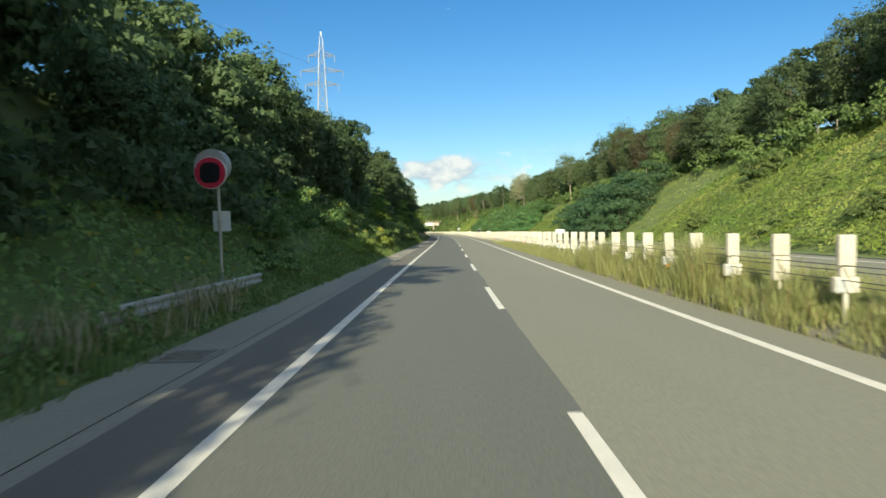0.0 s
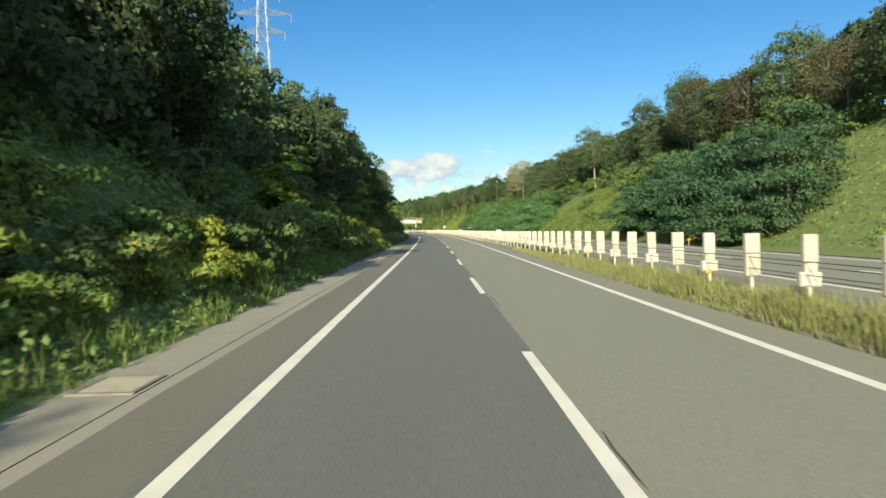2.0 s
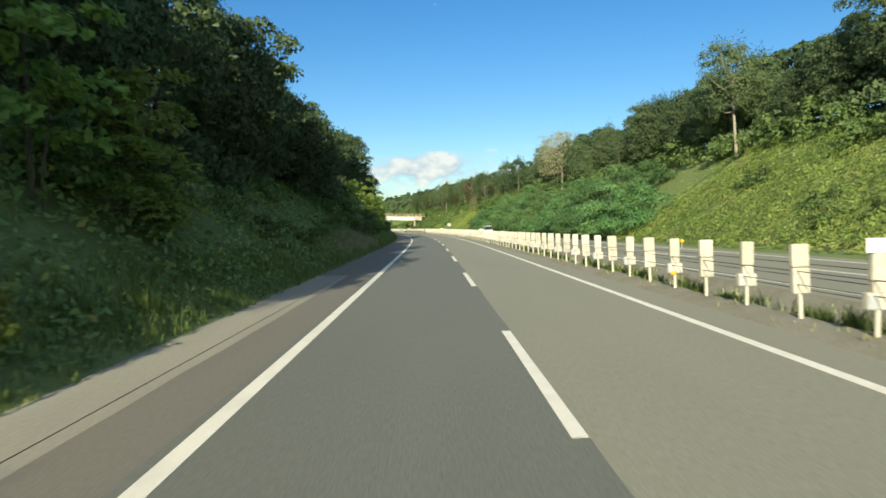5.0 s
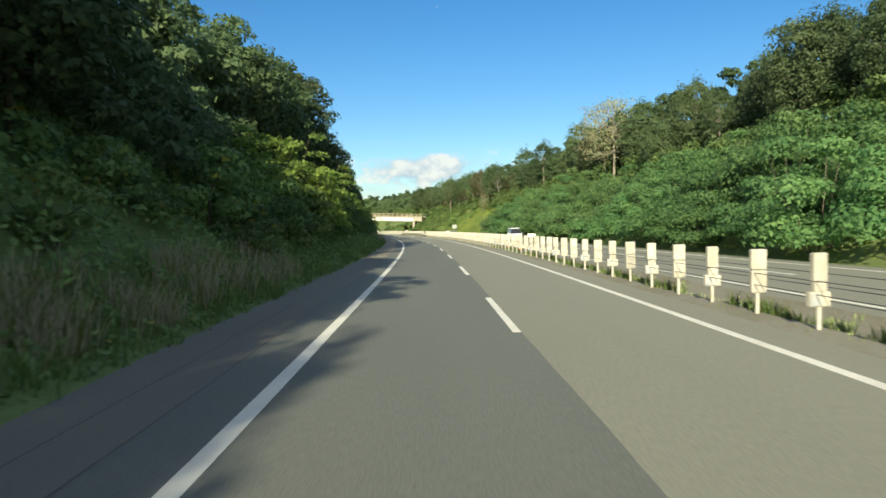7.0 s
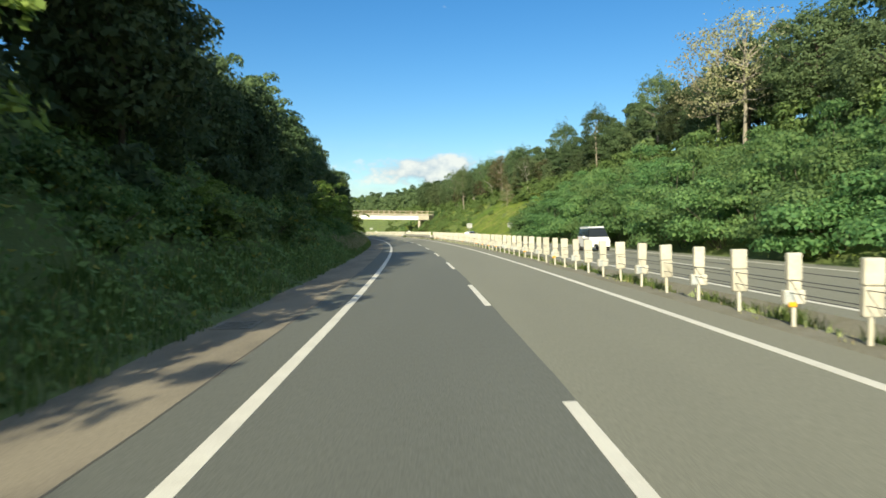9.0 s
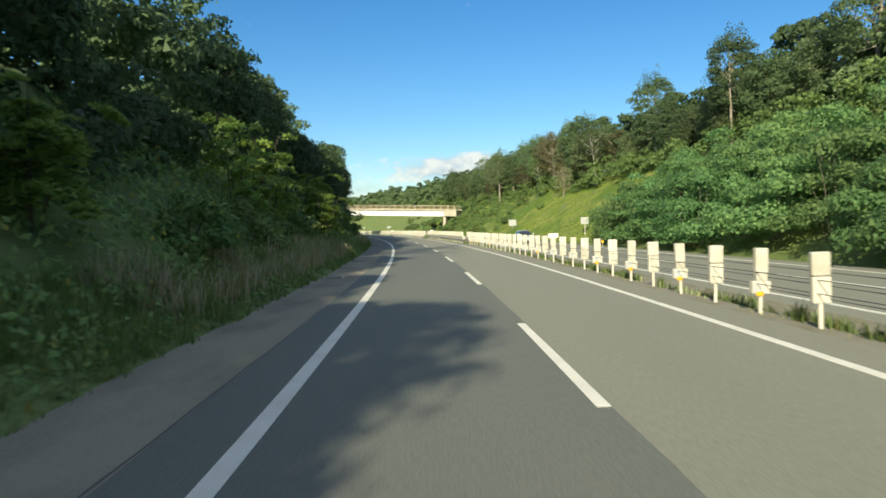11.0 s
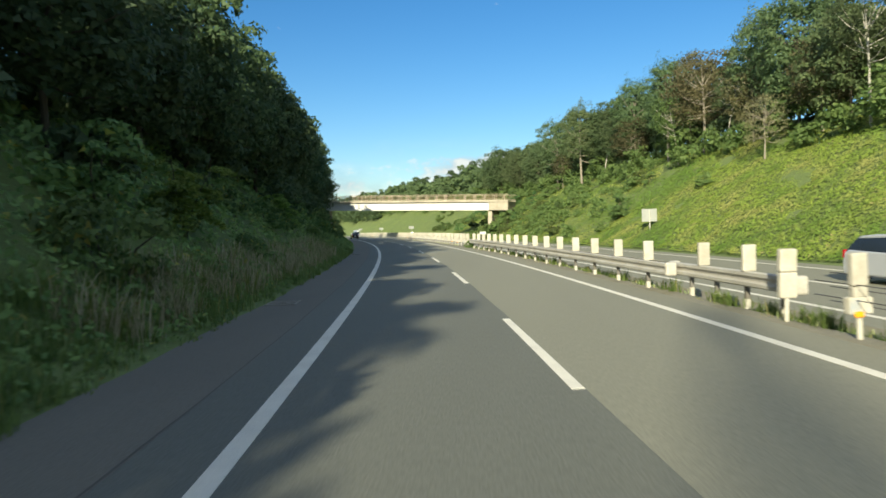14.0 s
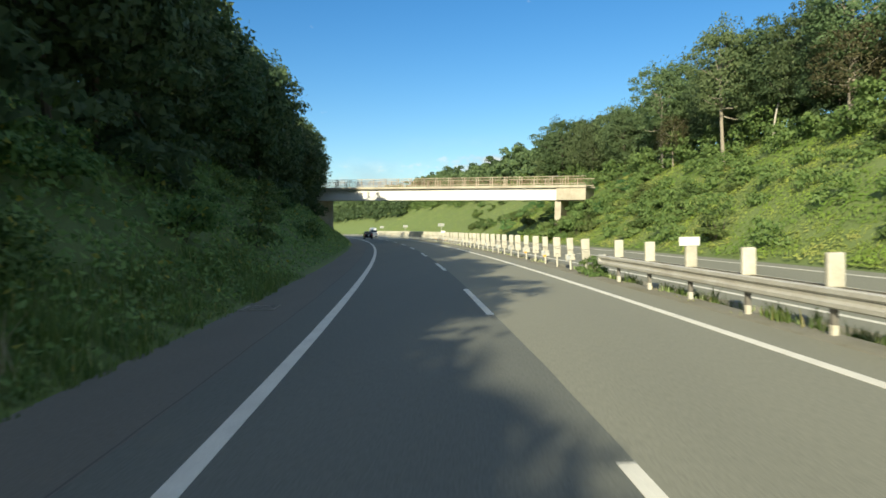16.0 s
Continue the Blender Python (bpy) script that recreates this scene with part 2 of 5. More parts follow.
CAR_WHITE, CAR_BLACK = plain("white_car_paint", (0.75, 0.76, 0.78), 0.25), plain("black_car_paint", (0.012, 0.012, 0.014), 0.2)
TYRE, RIM = plain("tyre_rubber", (0.02, 0.02, 0.02), 0.85), plain("alloy_rim", (0.4, 0.4, 0.42), 0.35, 0.8)
TAIL, HEAD = plain("red_lens", (0.35, 0.01, 0.01), 0.2), plain("headlight_lens", (0.7, 0.72, 0.75), 0.1)
BLANK = plain("pale_plate", (0.6, 0.62, 0.6), 0.5)
RED_RING = surface("red_ring_paint", (0.55, 0.02, 0.06), 0.1, 2.0, 10.0, 0.45, 0.0, other=(0.42, 0.02, 0.05))
DARK_FACE = plain("dark_lens_face", (0.015, 0.017, 0.02), 0.25)
PLATE_BLUE = surface("worn_reflector", (0.33, 0.37, 0.40), 0.2, 6.0, 30.0, 0.5, 0.1, other=(0.42, 0.41, 0.37), patch=0.8)
ORANGE = plain("orange_reflector", (0.8, 0.35, 0.02), 0.4)


# ---- the road's line ----
KNOTS = [(-20, -0.039), (10, -0.213), (40, -0.109), (70, -0.006), (100, 0.281), (130, 0.047), (160, 0.404), (190, 0.841), (220, 0.954), (250, 1.121), (280, 1.079), (310, 1.363), (340, 1.205), (620, 1.15), (700, 0.3), (1000, 0.0)]
LINE_S = np.arange(-120.0, 1000.0, 2.0)
line_k = np.interp(LINE_S, [a for a, b in KNOTS], [b * 1e-3 for a, b in KNOTS], left=0.0)
line_th = np.concatenate(([0], np.cumsum(line_k[:-1] * 2.0)))
line_th -= np.interp(0, LINE_S, line_th)
line_x = np.concatenate(([0], np.cumsum(-np.sin(line_th[:-1]) * 2.0)))
line_y = np.concatenate(([0], np.cumsum(np.cos(line_th[:-1]) * 2.0)))
line_x -= np.interp(0, LINE_S, line_x)
line_y -= np.interp(0, LINE_S, line_y)


def turn(s):
    return float(np.interp(s, LINE_S, line_th))


def place(s, l, z=0.0):
    """World place of a point s metres along the centre line and l metres to its right."""
    a = turn(s)
    return Vector((np.interp(s, LINE_S, line_x) + l * math.cos(a), np.interp(s, LINE_S, line_y) + l * math.sin(a), z))


def spread(s, l, z):
    """The same for whole arrays."""
    a = np.interp(s, LINE_S, line_th)
    return np.stack((np.interp(s, LINE_S, line_x) + l * np.cos(a), np.interp(s, LINE_S, line_y) + l * np.sin(a), z), -1)


def stand(s, l, z=0.0, rz=0.0, k=1.0):
    return Matrix.Translation(place(s, l, z)) @ Matrix.Rotation(turn(s) + rz, 4, "Z") @ Matrix.Scale(k, 4)


def post_l(s):
    return np.interp(s, (20, 70, 107, 155, 178, 245, 285, 340), (5.2, 5.5, 5.45, 5.25, 5.3, 5.05, 4.98, 5.25))


def post_z(s):
    return np.interp(s, (20, 70, 107, 170), (0.35, 0.29, 0.13, 0.0))


def opp_near(s):
    return np.interp(s, (90, 175, 290), (8.5, 7.4, 7.45))


def opp_z(s):
    return np.interp(s, (90, 175, 290), (0.3, 0.12, -0.12))


def rise(s, l):
    """Height of the land."""
    foot = opp_near(s) + 10.2
    wob = np.sin(s * 0.071 + 1.3) * 0.5 + np.sin(s * 0.023 + l * 0.05) * 0.5
    left = np.interp(-6.1 - l - np.interp(s, (27, 36), (1.8, 0.0)), (-0.4, 0, 1, 2.5, 6, 10, 16, 30, 60, 400), (-0.03, 0.0, 0.2, 1.2, 4.6, 8.0, 11, 14, 17, 40))
    left = left * (1 + 0.08 * wob)
    b = l - foot
    right = np.interp(b, (0, 1, 15, 20, 40, 100, 400), (0.0, 0.45, 9.6, 11.8, 15, 22, 45)) * (1 + 0.07 * wob) + opp_z(s)
    edge, over = post_l(s), opp_near(s) - 0.9
    f = np.clip((l - edge - 0.2) / (over - edge - 0.2), 0, 1)
    mid = 0.02 + f * (opp_z(s) - 0.03) - np.interp(f, (0, 0.18, 0.82, 1), (0, 0.26, 0.22, 0)) * np.interp(s, (20, 50), (0.3, 1.0))
    mid = mid + post_z(s) * np.clip((l - 4.8) / 0.35, 0, 1) * (1 - f)
    return np.where(l < -5.7, left, np.where(b > 0, right, np.where(l < 4.8, -0.12, np.where(l > over, opp_z(s) - 0.1, mid))))


# ---- mesh helpers ----
def link(name, verts, faces, material, parent=None, label="", smooth=False):
    me = bpy.data.meshes.new(name)
    me.from_pydata([tuple(v) for v in verts], [], [tuple(f) for f in faces])
    me.materials.append(material)
    if smooth:
        me.polygons.foreach_set("use_smooth", [True] * len(me.polygons))
    me.update()
    ob = new(name, me)
    if parent is not None:
        ob.parent = parent
    return tagged(ob, label)


def part(name, bm, material, parent, label=""):
    me = bpy.data.meshes.new(name)
    bm.normal_update()
    bm.to_mesh(me)
    bm.free()
    me.materials.append(material)
    ob = new(name, me)
    ob.parent = parent
    return tagged(ob, label)


def many(name, v, t, material):
    """A mesh from arrays of corners and triangles."""
    me = bpy.data.meshes.new(name)
    v, t = np.asarray(v, np.float32), np.asarray(t, np.int32)
    me.vertices.add(len(v))
    me.vertices.foreach_set("co", v.ravel())
    me.loops.add(t.size)
    me.loops.foreach_set("vertex_index", t.ravel())
    me.polygons.add(len(t))
    me.polygons.foreach_set("loop_start", np.arange(0, t.size, 3, dtype=np.int32))
    me.update(calc_edges=True)
    me.materials.append(material)
    return me


def box(bm, x0, x1, y0, y1, z0, z1, bevel=0.0):
    m = Matrix.Translation(((x0 + x1) / 2, (y0 + y1) / 2, (z0 + z1) / 2)) @ Matrix.Diagonal((x1 - x0, y1 - y0, z1 - z0, 1))
    made = bmesh.ops.create_cube(bm, size=1, matrix=m)["verts"]
    if bevel:
        edges = {e for v in made for e in v.link_edges}
        bmesh.ops.bevel(bm, geom=list(edges), offset=bevel, segments=2, affect="EDGES", profile=0.5)
    return bm


def tube(bm, a, b, r0, r1=None, sides=10):
    a, b = Vector(a), Vector(b)
    m = Matrix.Translation((a + b) / 2) @ (b - a).to_track_quat("Z", "Y").to_matrix().to_4x4()
    bmesh.ops.create_cone(bm, cap_ends=True, segments=sides, radius1=r0, radius2=r0 if r1 is None else r1, depth=(b - a).length, matrix=m)
    return bm


def strip(name, s0, s1, la, lb, z, material, step=4.0, thick=0.0, kind="structure", label="", category="", parent=None):
    """A band along the road between two offsets (numbers or functions of s), with sides if it has thickness."""
    n = max(2, int((s1 - s0) / step) + 1)
    ss = np.linspace(s0, s1, n)
    fa = np.array([la(s) if callable(la) else la for s in ss], float)
    fb = np.array([lb(s) if callable(lb) else lb for s in ss], float)
    fz = np.array([z(s) if callable(z) else z for s in ss], float)
    a, b = spread(ss, fa, fz), spread(ss, fb, fz)
    verts, faces = list(a) + list(b), [(i, n + i, n + i + 1, i + 1) for i in range(n - 1)]
    if thick:
        down = np.array((0, 0, thick))
        verts += list(a - down) + list(b - down)
        faces += [(i + 1, 2 * n + i + 1, 2 * n + i, i) for i in range(n - 1)] + [(n + i, 3 * n + i, 3 * n + i + 1, n + i + 1) for i in range(n - 1)]
        faces += [(0, 2 * n, 3 * n, n), (n - 1, 2 * n - 1, 4 * n - 1, 3 * n - 1)]
    ob = link(name, verts, faces, material, parent)
    return tagged(ob, label, category, kind=kind) if parent is None else ob


def empty(name, m, label, category, group="", kind=""):
    ob = new(name)
    ob.matrix_world = m
    return tagged(ob, label, category, group, kind)


# ---- ground and road ----
gs = np.concatenate((np.arange(-110, 460, 3.0), np.arange(460, 996, 8.0)))
gl = np.concatenate(([-380, -250, -160, -110], np.arange(-80, -30, 8.0), np.arange(-30, -6.5, 1.5), [-6.1, -5.7, 0, 4.8, 5.2, 5.6, 6.0, 6.6, 7.2, 8.2, 12, 16, 17.2],
                     np.arange(17.6, 40, 1.3), np.arange(42, 90, 6.0), [110, 150, 220, 320, 400]))
S, Lat = np.meshgrid(gs, gl, indexing="ij")
rough = np.random.RandomState(3).normal(0, 1, S.shape) * np.interp(np.abs(Lat - 6), (11, 14, 30, 100), (0.0, 0.09, 0.2, 0.8))
sunk = np.where((Lat > -5.8) & (Lat < opp_near(S) + 8.0), 0.12, 0.0)
gv = spread(S.ravel(), Lat.ravel(), (rise(S, Lat) - sunk + rough).ravel())
nl = len(gl)
gf = [(i * nl + j, i * nl + j + 1, (i + 1) * nl + j + 1, (i + 1) * nl + j) for i in range(len(gs) - 1) for j in range(nl - 1)]
ground = tagged(link("ground", gv, gf, SOIL, smooth=True), "grassy earth cutting with steep banks on both sides", "ground", kind="structure")
def wave(s, a, seed):
    return a * (math.sin(s * 0.43 + seed) + 0.6 * math.sin(s * 1.13 + 2 * seed) + 0.4 * math.sin(s * 2.9 + 3 * seed))


def seam_l(s):
    """The ragged joint between the two lanes."""
    return 0.09 + wave(s * 1.7, 0.008, 1.3)


def inner_l(s):
    """The ragged inner edge of the shoulder strip."""
    return -4.45 + wave(s * 1.3, 0.012, 2.1)


def dust_l(s):
    """The ragged edge of the pale strip beside the gutter's joint."""
    return -4.8 + wave(s * 1.5, 0.012, 3.4)


strip("gutter", -110, 128, -6.15, -5.07, 0.0, GUTTER, label="pale concrete gutter strip along the shoulder", category="gutter")
SAND = surface("blown_sand", (0.275, 0.24, 0.18), 0.22, 0.7, 30.0, 0.95, 0.3, other=(0.16, 0.142, 0.112), patch=0.95, stretch=(1, 0.4, 1))
for s0, s1, m in ((128, 184, ASPHALT_SHOULDER), (184, 268, SAND), (268, 990, ASPHALT_SHOULDER)):
    strip("gutter", s0, s1, -6.15, inner_l, 0.0, m, 1.0, label="sandy weathered strip along the shoulder" if m is SAND else "brownish weathered asphalt strip along the shoulder", category="gutter")
strip("joint", -110, 128, -5.08, -5.035, -0.014, ASPHALT_DARK, label="dark open joint beside the gutter", category="joint")
strip("gutter", -110, 128, -5.046, dust_l, 0.0, GUTTER, 1.0, label="pale dusty strip between the gutter joint and the shoulder", category="gutter")
strip("shoulder", -110, 128, dust_l, -3.8, 0.0, ASPHALT_SHOULDER, 1.0, label="brownish worn asphalt shoulder", category="shoulder", thick=0.1)
strip("shoulder", 128, 990, inner_l, -3.8, 0.0, ASPHALT_DARK, 1.0, label="dark asphalt shoulder", category="shoulder", thick=0.1)
strip("road", -110, 990, -3.8, seam_l, 0.0, ASPHALT_DARK, 0.8, label="dark grey newer asphalt lane", category="road", thick=0.1)
strip("road", -110, 990, seam_l, 4.8, 0.0, ASPHALT_PALE, 0.8, label="paler tan-grey worn asphalt lane", category="road", thick=0.1)
strip("edge_line", -110, 990, -3.67, -3.46, 0.005, PAINT, thick=0.005, label="white painted edge line on asphalt", category="road line")
strip("edge_line", -110, 990, 3.64, 3.84, 0.005, PAINT, thick=0.005, label="white painted edge line on asphalt", category="road line")
CRACK = plain("crack_shadow", (0.045, 0.042, 0.037), 0.95)
for s0, s1, o in ((58.5, 61.4, 0.16), (66.5, 69.0, 0.13), (99.2, 101.0, 0.15), (102.0, 103.6, 0.14), (47.5, 49.0, 0.14)):
    strip("crack", s0, s1, lambda s: o + wave(s * 3, 0.014, o * 40) - 0.012 * min(1, (s - s0) * 3, (s1 - s) * 3), lambda s: o + wave(s * 3, 0.014, o * 40) + 0.012 * min(1, (s - s0) * 3, (s1 - s) * 3), 0.004, CRACK, 0.12,
          label="dark ragged crack along the lane seam", category="crack")
TAR = plain("seam_tar", (0.098, 0.094, 0.084), 0.9)
for s0, s1, o in ((128.5, 183.5, -5.24), (128.5, 236.0, -4.47), (268.5, 420.0, -4.47)):
    strip("seam", s0, s1, lambda s: o + wave(s, 0.012, o) - 0.014, lambda s: o + wave(s, 0.012, o) + 0.014, 0.004, TAR, 0.6, label="dark ragged seam in the shoulder's asphalt", category="seam")
lane_line = empty("lane_line", Matrix.Identity(4), "broken white lane line on asphalt", "road line", kind="structure")
for i in range(-3, 60):
    far = 7.85 + 15 * i
    strip("dash", far - 6.0, far, -0.08, 0.08, 0.005, PAINT, 2.0, 0.005, parent=lane_line)
strip("opposite_road", -110, 990, lambda s: opp_near(s) - 0.9, lambda s: opp_near(s) + 8.4, lambda s: opp_z(s), ASPHALT_PALE, thick=0.15, label="grey asphalt of the opposite carriageway", category="road")
for o in (0.0, 7.0):
    strip("edge_line", -110, 990, lambda s: opp_near(s) + o - 0.09, lambda s: opp_near(s) + o + 0.09, lambda s: opp_z(s) + 0.005, PAINT, thick=0.005, label="white painted edge line of the opposite carriageway", category="road line")
opp_line = empty("lane_line", Matrix.Identity(4), "broken white lane line on the opposite carriageway", "road line", kind="structure")
for i in range(-3, 48):
    far = 3.0 + 15 * i
    strip("dash", far - 6.0, far, lambda s: opp_near(s) + 3.42, lambda s: opp_near(s) + 3.58, lambda s: opp_z(s) + 0.005, PAINT, 2.0, 0.005, parent=opp_line)


# ---- median ----
ms = np.arange(-110, 990, 2.0)
mc = []
for f in (0.0, 0.12, 0.9, 1.0, 1.12, 1.4, 1.8, 2.0):
    ml = np.where(f <= 1, 4.8 + (post_l(ms) + 0.2 - 4.8) * f, post_l(ms) + 0.2 + (opp_near(ms) - 1.1 - post_l(ms)) * (f - 1))
    mz = rise(ms, np.minimum(np.maximum(ml, 4.81), opp_near(ms) - 0.91)) if 0 < f < 2 else (np.zeros(len(ms)) if f == 0 else opp_z(ms))
    mc.append(spread(ms, ml, mz))
mv = np.concatenate(mc)
mv[:, 2] += np.random.RandomState(4).normal(0, 0.015, len(mv)) * np.repeat([0, 0.3, 1, 1, 1, 1, 1, 0], len(ms))
mn = len(ms)
tagged(link("median", mv, [(j * mn + i, (j + 1) * mn + i, (j + 1) * mn + i + 1, j * mn + i + 1) for j in range(7) for i in range(mn - 1)], MEDIAN_SOIL, smooth=True),
       "pale gravelly earth strip between the carriageways", "median", kind="structure")

# ---- median posts ----
def delineator(kind):
    ob = empty("median_post", Matrix.Identity(4), {"plain": "cream plastic sleeve on a white steel cable-barrier post",
               "plate": "cream sleeved cable-barrier post with a lower bracket plate", "board": "cream sleeved barrier post with a white reflector board on top", "marked": "cream sleeved barrier post with an orange reflector"}[kind], "barrier post", "posts along the median")
    part("pole", tube(bmesh.new(), (0, 0, -0.1), (0, 0, 0.55), 0.042, sides=12), POST_PAINT, ob)
    w = 0.165 if kind == "plain" else 0.135
    z0 = 0.46 if kind == "plain" else 0.68
    if kind == "plain":
        part("sleeve", box(bmesh.new(), -w, w, -0.07, 0.07, 0.95, 1.38, 0.03), SLEEVE, ob)
        part("lower_sleeve", box(bmesh.new(), -w + 0.012, w + 0.008, -0.064, 0.072, z0, 0.942, 0.026), SLEEVE, ob)
    else:
        part("sleeve", box(bmesh.new(), -w, w, -0.07, 0.07, 0.86, 1.38, 0.03), SLEEVE, ob)
        part("neck", box(bmesh.new(), -w + 0.02, w - 0.01, -0.06, 0.06, z0, 0.855, 0.02), SLEEVE, ob)
    if kind != "plain":
        part("bracket", box(bmesh.new(), -0.2, 0.2, -0.06, 0.09, 0.42, 0.69, 0.025), POST_PAINT, ob, "off-white bracket plate")
        part("reflector_plate", box(bmesh.new(), -0.19, -0.02, -0.072, -0.058, 0.44, 0.66, 0.01), PLATE_BLUE, ob, "worn bluish reflector plate")
    if kind == "marked":
        part("reflector", box(bmesh.new(), -0.13, 0.02, -0.085, -0.062, 0.38, 0.47, 0.01), ORANGE, ob, "orange square reflector")
    if kind == "board":
        part("reflector_board", box(bmesh.new(), -0.26, 0.26, -0.09, -0.075, 1.3, 1.52, 0.006), plain("reflector_white", (0.82, 0.82, 0.8), 0.4), ob, "white reflector board")
    return ob


protos = {k: delineator(k) for k in ("plain", "plate", "board", "marked")}
boards = (39.0, 111.7, 183.1, 253.6, 397.0, 468.0)
rnd = random.Random(5)
RAIL_B, BOARD_S = 340.6, 333.4
# stretches of posts: start, end, how many gaps, whether the first has a bracket plate
post_runs = ((-6.93, 11.68, 9, 0), (11.68, 24.12, 6, 1), (24.12, 54.49, 14, 1), (54.49, 82.55, 13, 1), (82.55, 100.6, 8, 0), (100.6, 151.16, 25, 0), (151.16, 172.47, 10, 1),
             (172.47, 190.47, 9, 0), (190.47, 241.44, 25, 0), (241.44, 265.01, 12, 1), (265.01, 279.11, 7, 1), (279.11, 293.0, 7, 0), (342.6, 508.2, 72, 0))
post_s = [(a + (b - a) * i / n, (i + first) % 2) for a, b, n, first in post_runs for i in range(n)]
for s, plated in post_s:
    kind = "board" if min(abs(s - b) for b in boards) < 1.0 else ("plate" if plated else "plain")
    if kind == "plate" and (rnd.random() < 0.25 or min(abs(s - b) for b in (71.6, 75.9, 80.2, 98.3, 192.6, 194.6, 241.4, 258.0, 287.0, 290.0)) < 1.1):
        kind = "marked"
    copy_thing(protos[kind], stand(s, post_l(s), float(post_z(s)), rnd.uniform(-0.1, 0.1)) @ pose(0, 0, 0, rnd.uniform(-1.6, 1.6), rnd.uniform(-1.6, 1.6), 0))


def sweep(name, s0, s1, offset, z, profile, material, parent=None, step=3.0, close=True, lift=False):
    """A profile of (l, z) pairs drawn along the road."""
    n = int((s1 - s0) / step) + 2
    ss = np.linspace(s0, s1, n)
    base = np.array([offset(s) if callable(offset) else offset for s in ss])
    m = len(profile)
    v = np.concatenate([spread(ss, base + a, z + b + (post_z(ss) if lift else 0.0 * ss)) for a, b in profile])
    f = [(j * n + i, j * n + i + 1, (j + 1) % m * n + i + 1, (j + 1) % m * n + i) for j in range(m if close else m - 1) for i in range(n - 1)]
    if close:
        f += [tuple(j * n for j in range(m)), tuple(j * n + n - 1 for j in reversed(range(m)))]
    return link(name, v, f, material, parent)


WIRE = [(0.009 * math.cos(a), 0.009 * math.sin(a)) for a in np.linspace(0, 2 * math.pi, 6)[:-1]]
for s0, s1 in ((-8.0, 290.0), (342.0, 506.0)):
    for z in (0.52, 0.64, 0.76, 0.88, 1.0):
        off = -0.1 if z in (0.64, 0.88) else 0.178
        tagged(sweep("barrier_cable", s0, s1, lambda s: post_l(s) + off, z, WIRE, CABLE, step=4.0, lift=True), "taut dark steel cable strung along the median posts", "cable", "median cables")

W_BEAM = [(0.0, 0.0), (-0.04, 0.03), (-0.045, 0.10), (0.01, 0.145), (0.012, 0.205), (-0.045, 0.25), (-0.04, 0.32), (0.0, 0.35),
          (0.006, 0.345), (-0.03, 0.315), (-0.035, 0.255), (0.02, 0.205), (0.018, 0.145), (-0.035, 0.095), (-0.03, 0.033), (0.006, 0.005)]


def w_rail(name, s0, s1, offset, z, side, spacing, label, double=False, ends=True, first=0.5):
    ob = empty(name, Matrix.Identity(4), label, "guard rail")
    sweep("beam", s0, s1, lambda s: offset(s) + side * 0.12, z, [(a * -side, b) for a, b in (W_BEAM if side < 0 else W_BEAM[::-1])], STEEL, ob, 2.0)
    if double:
        sweep("beam", s0, s1, lambda s: offset(s) - side * 0.12, z, [(a * side, b) for a, b in (W_BEAM[::-1] if side < 0 else W_BEAM)], STEEL, ob, 2.0)
    for s in np.arange(s0 + first, s1, spacing):
        m = stand(s, offset(s))
        bm = box(bmesh.new(), -0.05, 0.05, -0.05, 0.05, 0.2, z + 0.33, 0.012)
        bm.transform(m)
        part("post", bm, LEG_STEEL_SHADED, ob, "grey steel leg, coloured darker for the rail's shade")
        bm = box(bmesh.new(), -0.054, 0.054, -0.054, 0.054, -0.2, 0.2, 0.012)
        bm.transform(m)
        part("post_base", bm, POST_PAINT, ob, "white painted post foot")
        if double:
            bm = box(bmesh.new(), -0.05, 0.05, -0.075, 0.075, z + 0.1, z + 0.25)
            bm.transform(m)
            part("spacer", bm, STEEL, ob)
    if ends:
        for s in (s0, s1):
            bm = box(bmesh.new(), -0.15, 0.15, -0.09, 0.09, z - 0.01, z + 0.36, 0.05)
            bm.transform(stand(s, offset(s)))
            part("end_cap", bm, STEEL, ob, "box-like galvanised end cap")
    return ob


w_rail("guard_rail", 296.4, RAIL_B, post_l, 0.49, -1, 2.72, "double galvanised W-beam guard rail on the median", True, first=1.65)
w_rail("guard_rail", 291.2, 297.0, lambda s: post_l(s) + 0.36, 0.49, -1, 1.4, "short overlapping galvanised guard rail end on the median")
for k, s in enumerate((292.85, 295.0, *np.arange(297.95, RAIL_B, 2.72))):
    ob = empty("bollard", stand(s + 0.1, post_l(s) + 0.02 + (0.3 if k < 2 else 0.0), 0.0, rnd.uniform(-0.08, 0.08)), "cream plastic delineator standing behind the guard rail", "delineator", "delineators on the guard rail")
    part("pole", tube(bmesh.new(), (0, 0, 0.6), (0, 0, 0.9), 0.03, sides=10), STEEL, ob)
    part("sleeve", box(bmesh.new(), -0.145, 0.145, -0.06, 0.06, 0.82, 1.4, 0.028), SLEEVE, ob)
    if abs(s - BOARD_S) < 1.3:
        part("reflector_board", box(bmesh.new(), -0.34, 0.2, -0.08, -0.065, 1.36, 1.58, 0.006), BLANK, ob, "white reflector board")
w_rail("guard_rail", 13.2, 24.0, lambda s: -8.1, 0.24, 1, 4.0, "weathered guard rail half buried in weeds", ends=False)
for ob in protos.values():
    for o in (*ob.children, ob):
        bpy.data.objects.remove(o)


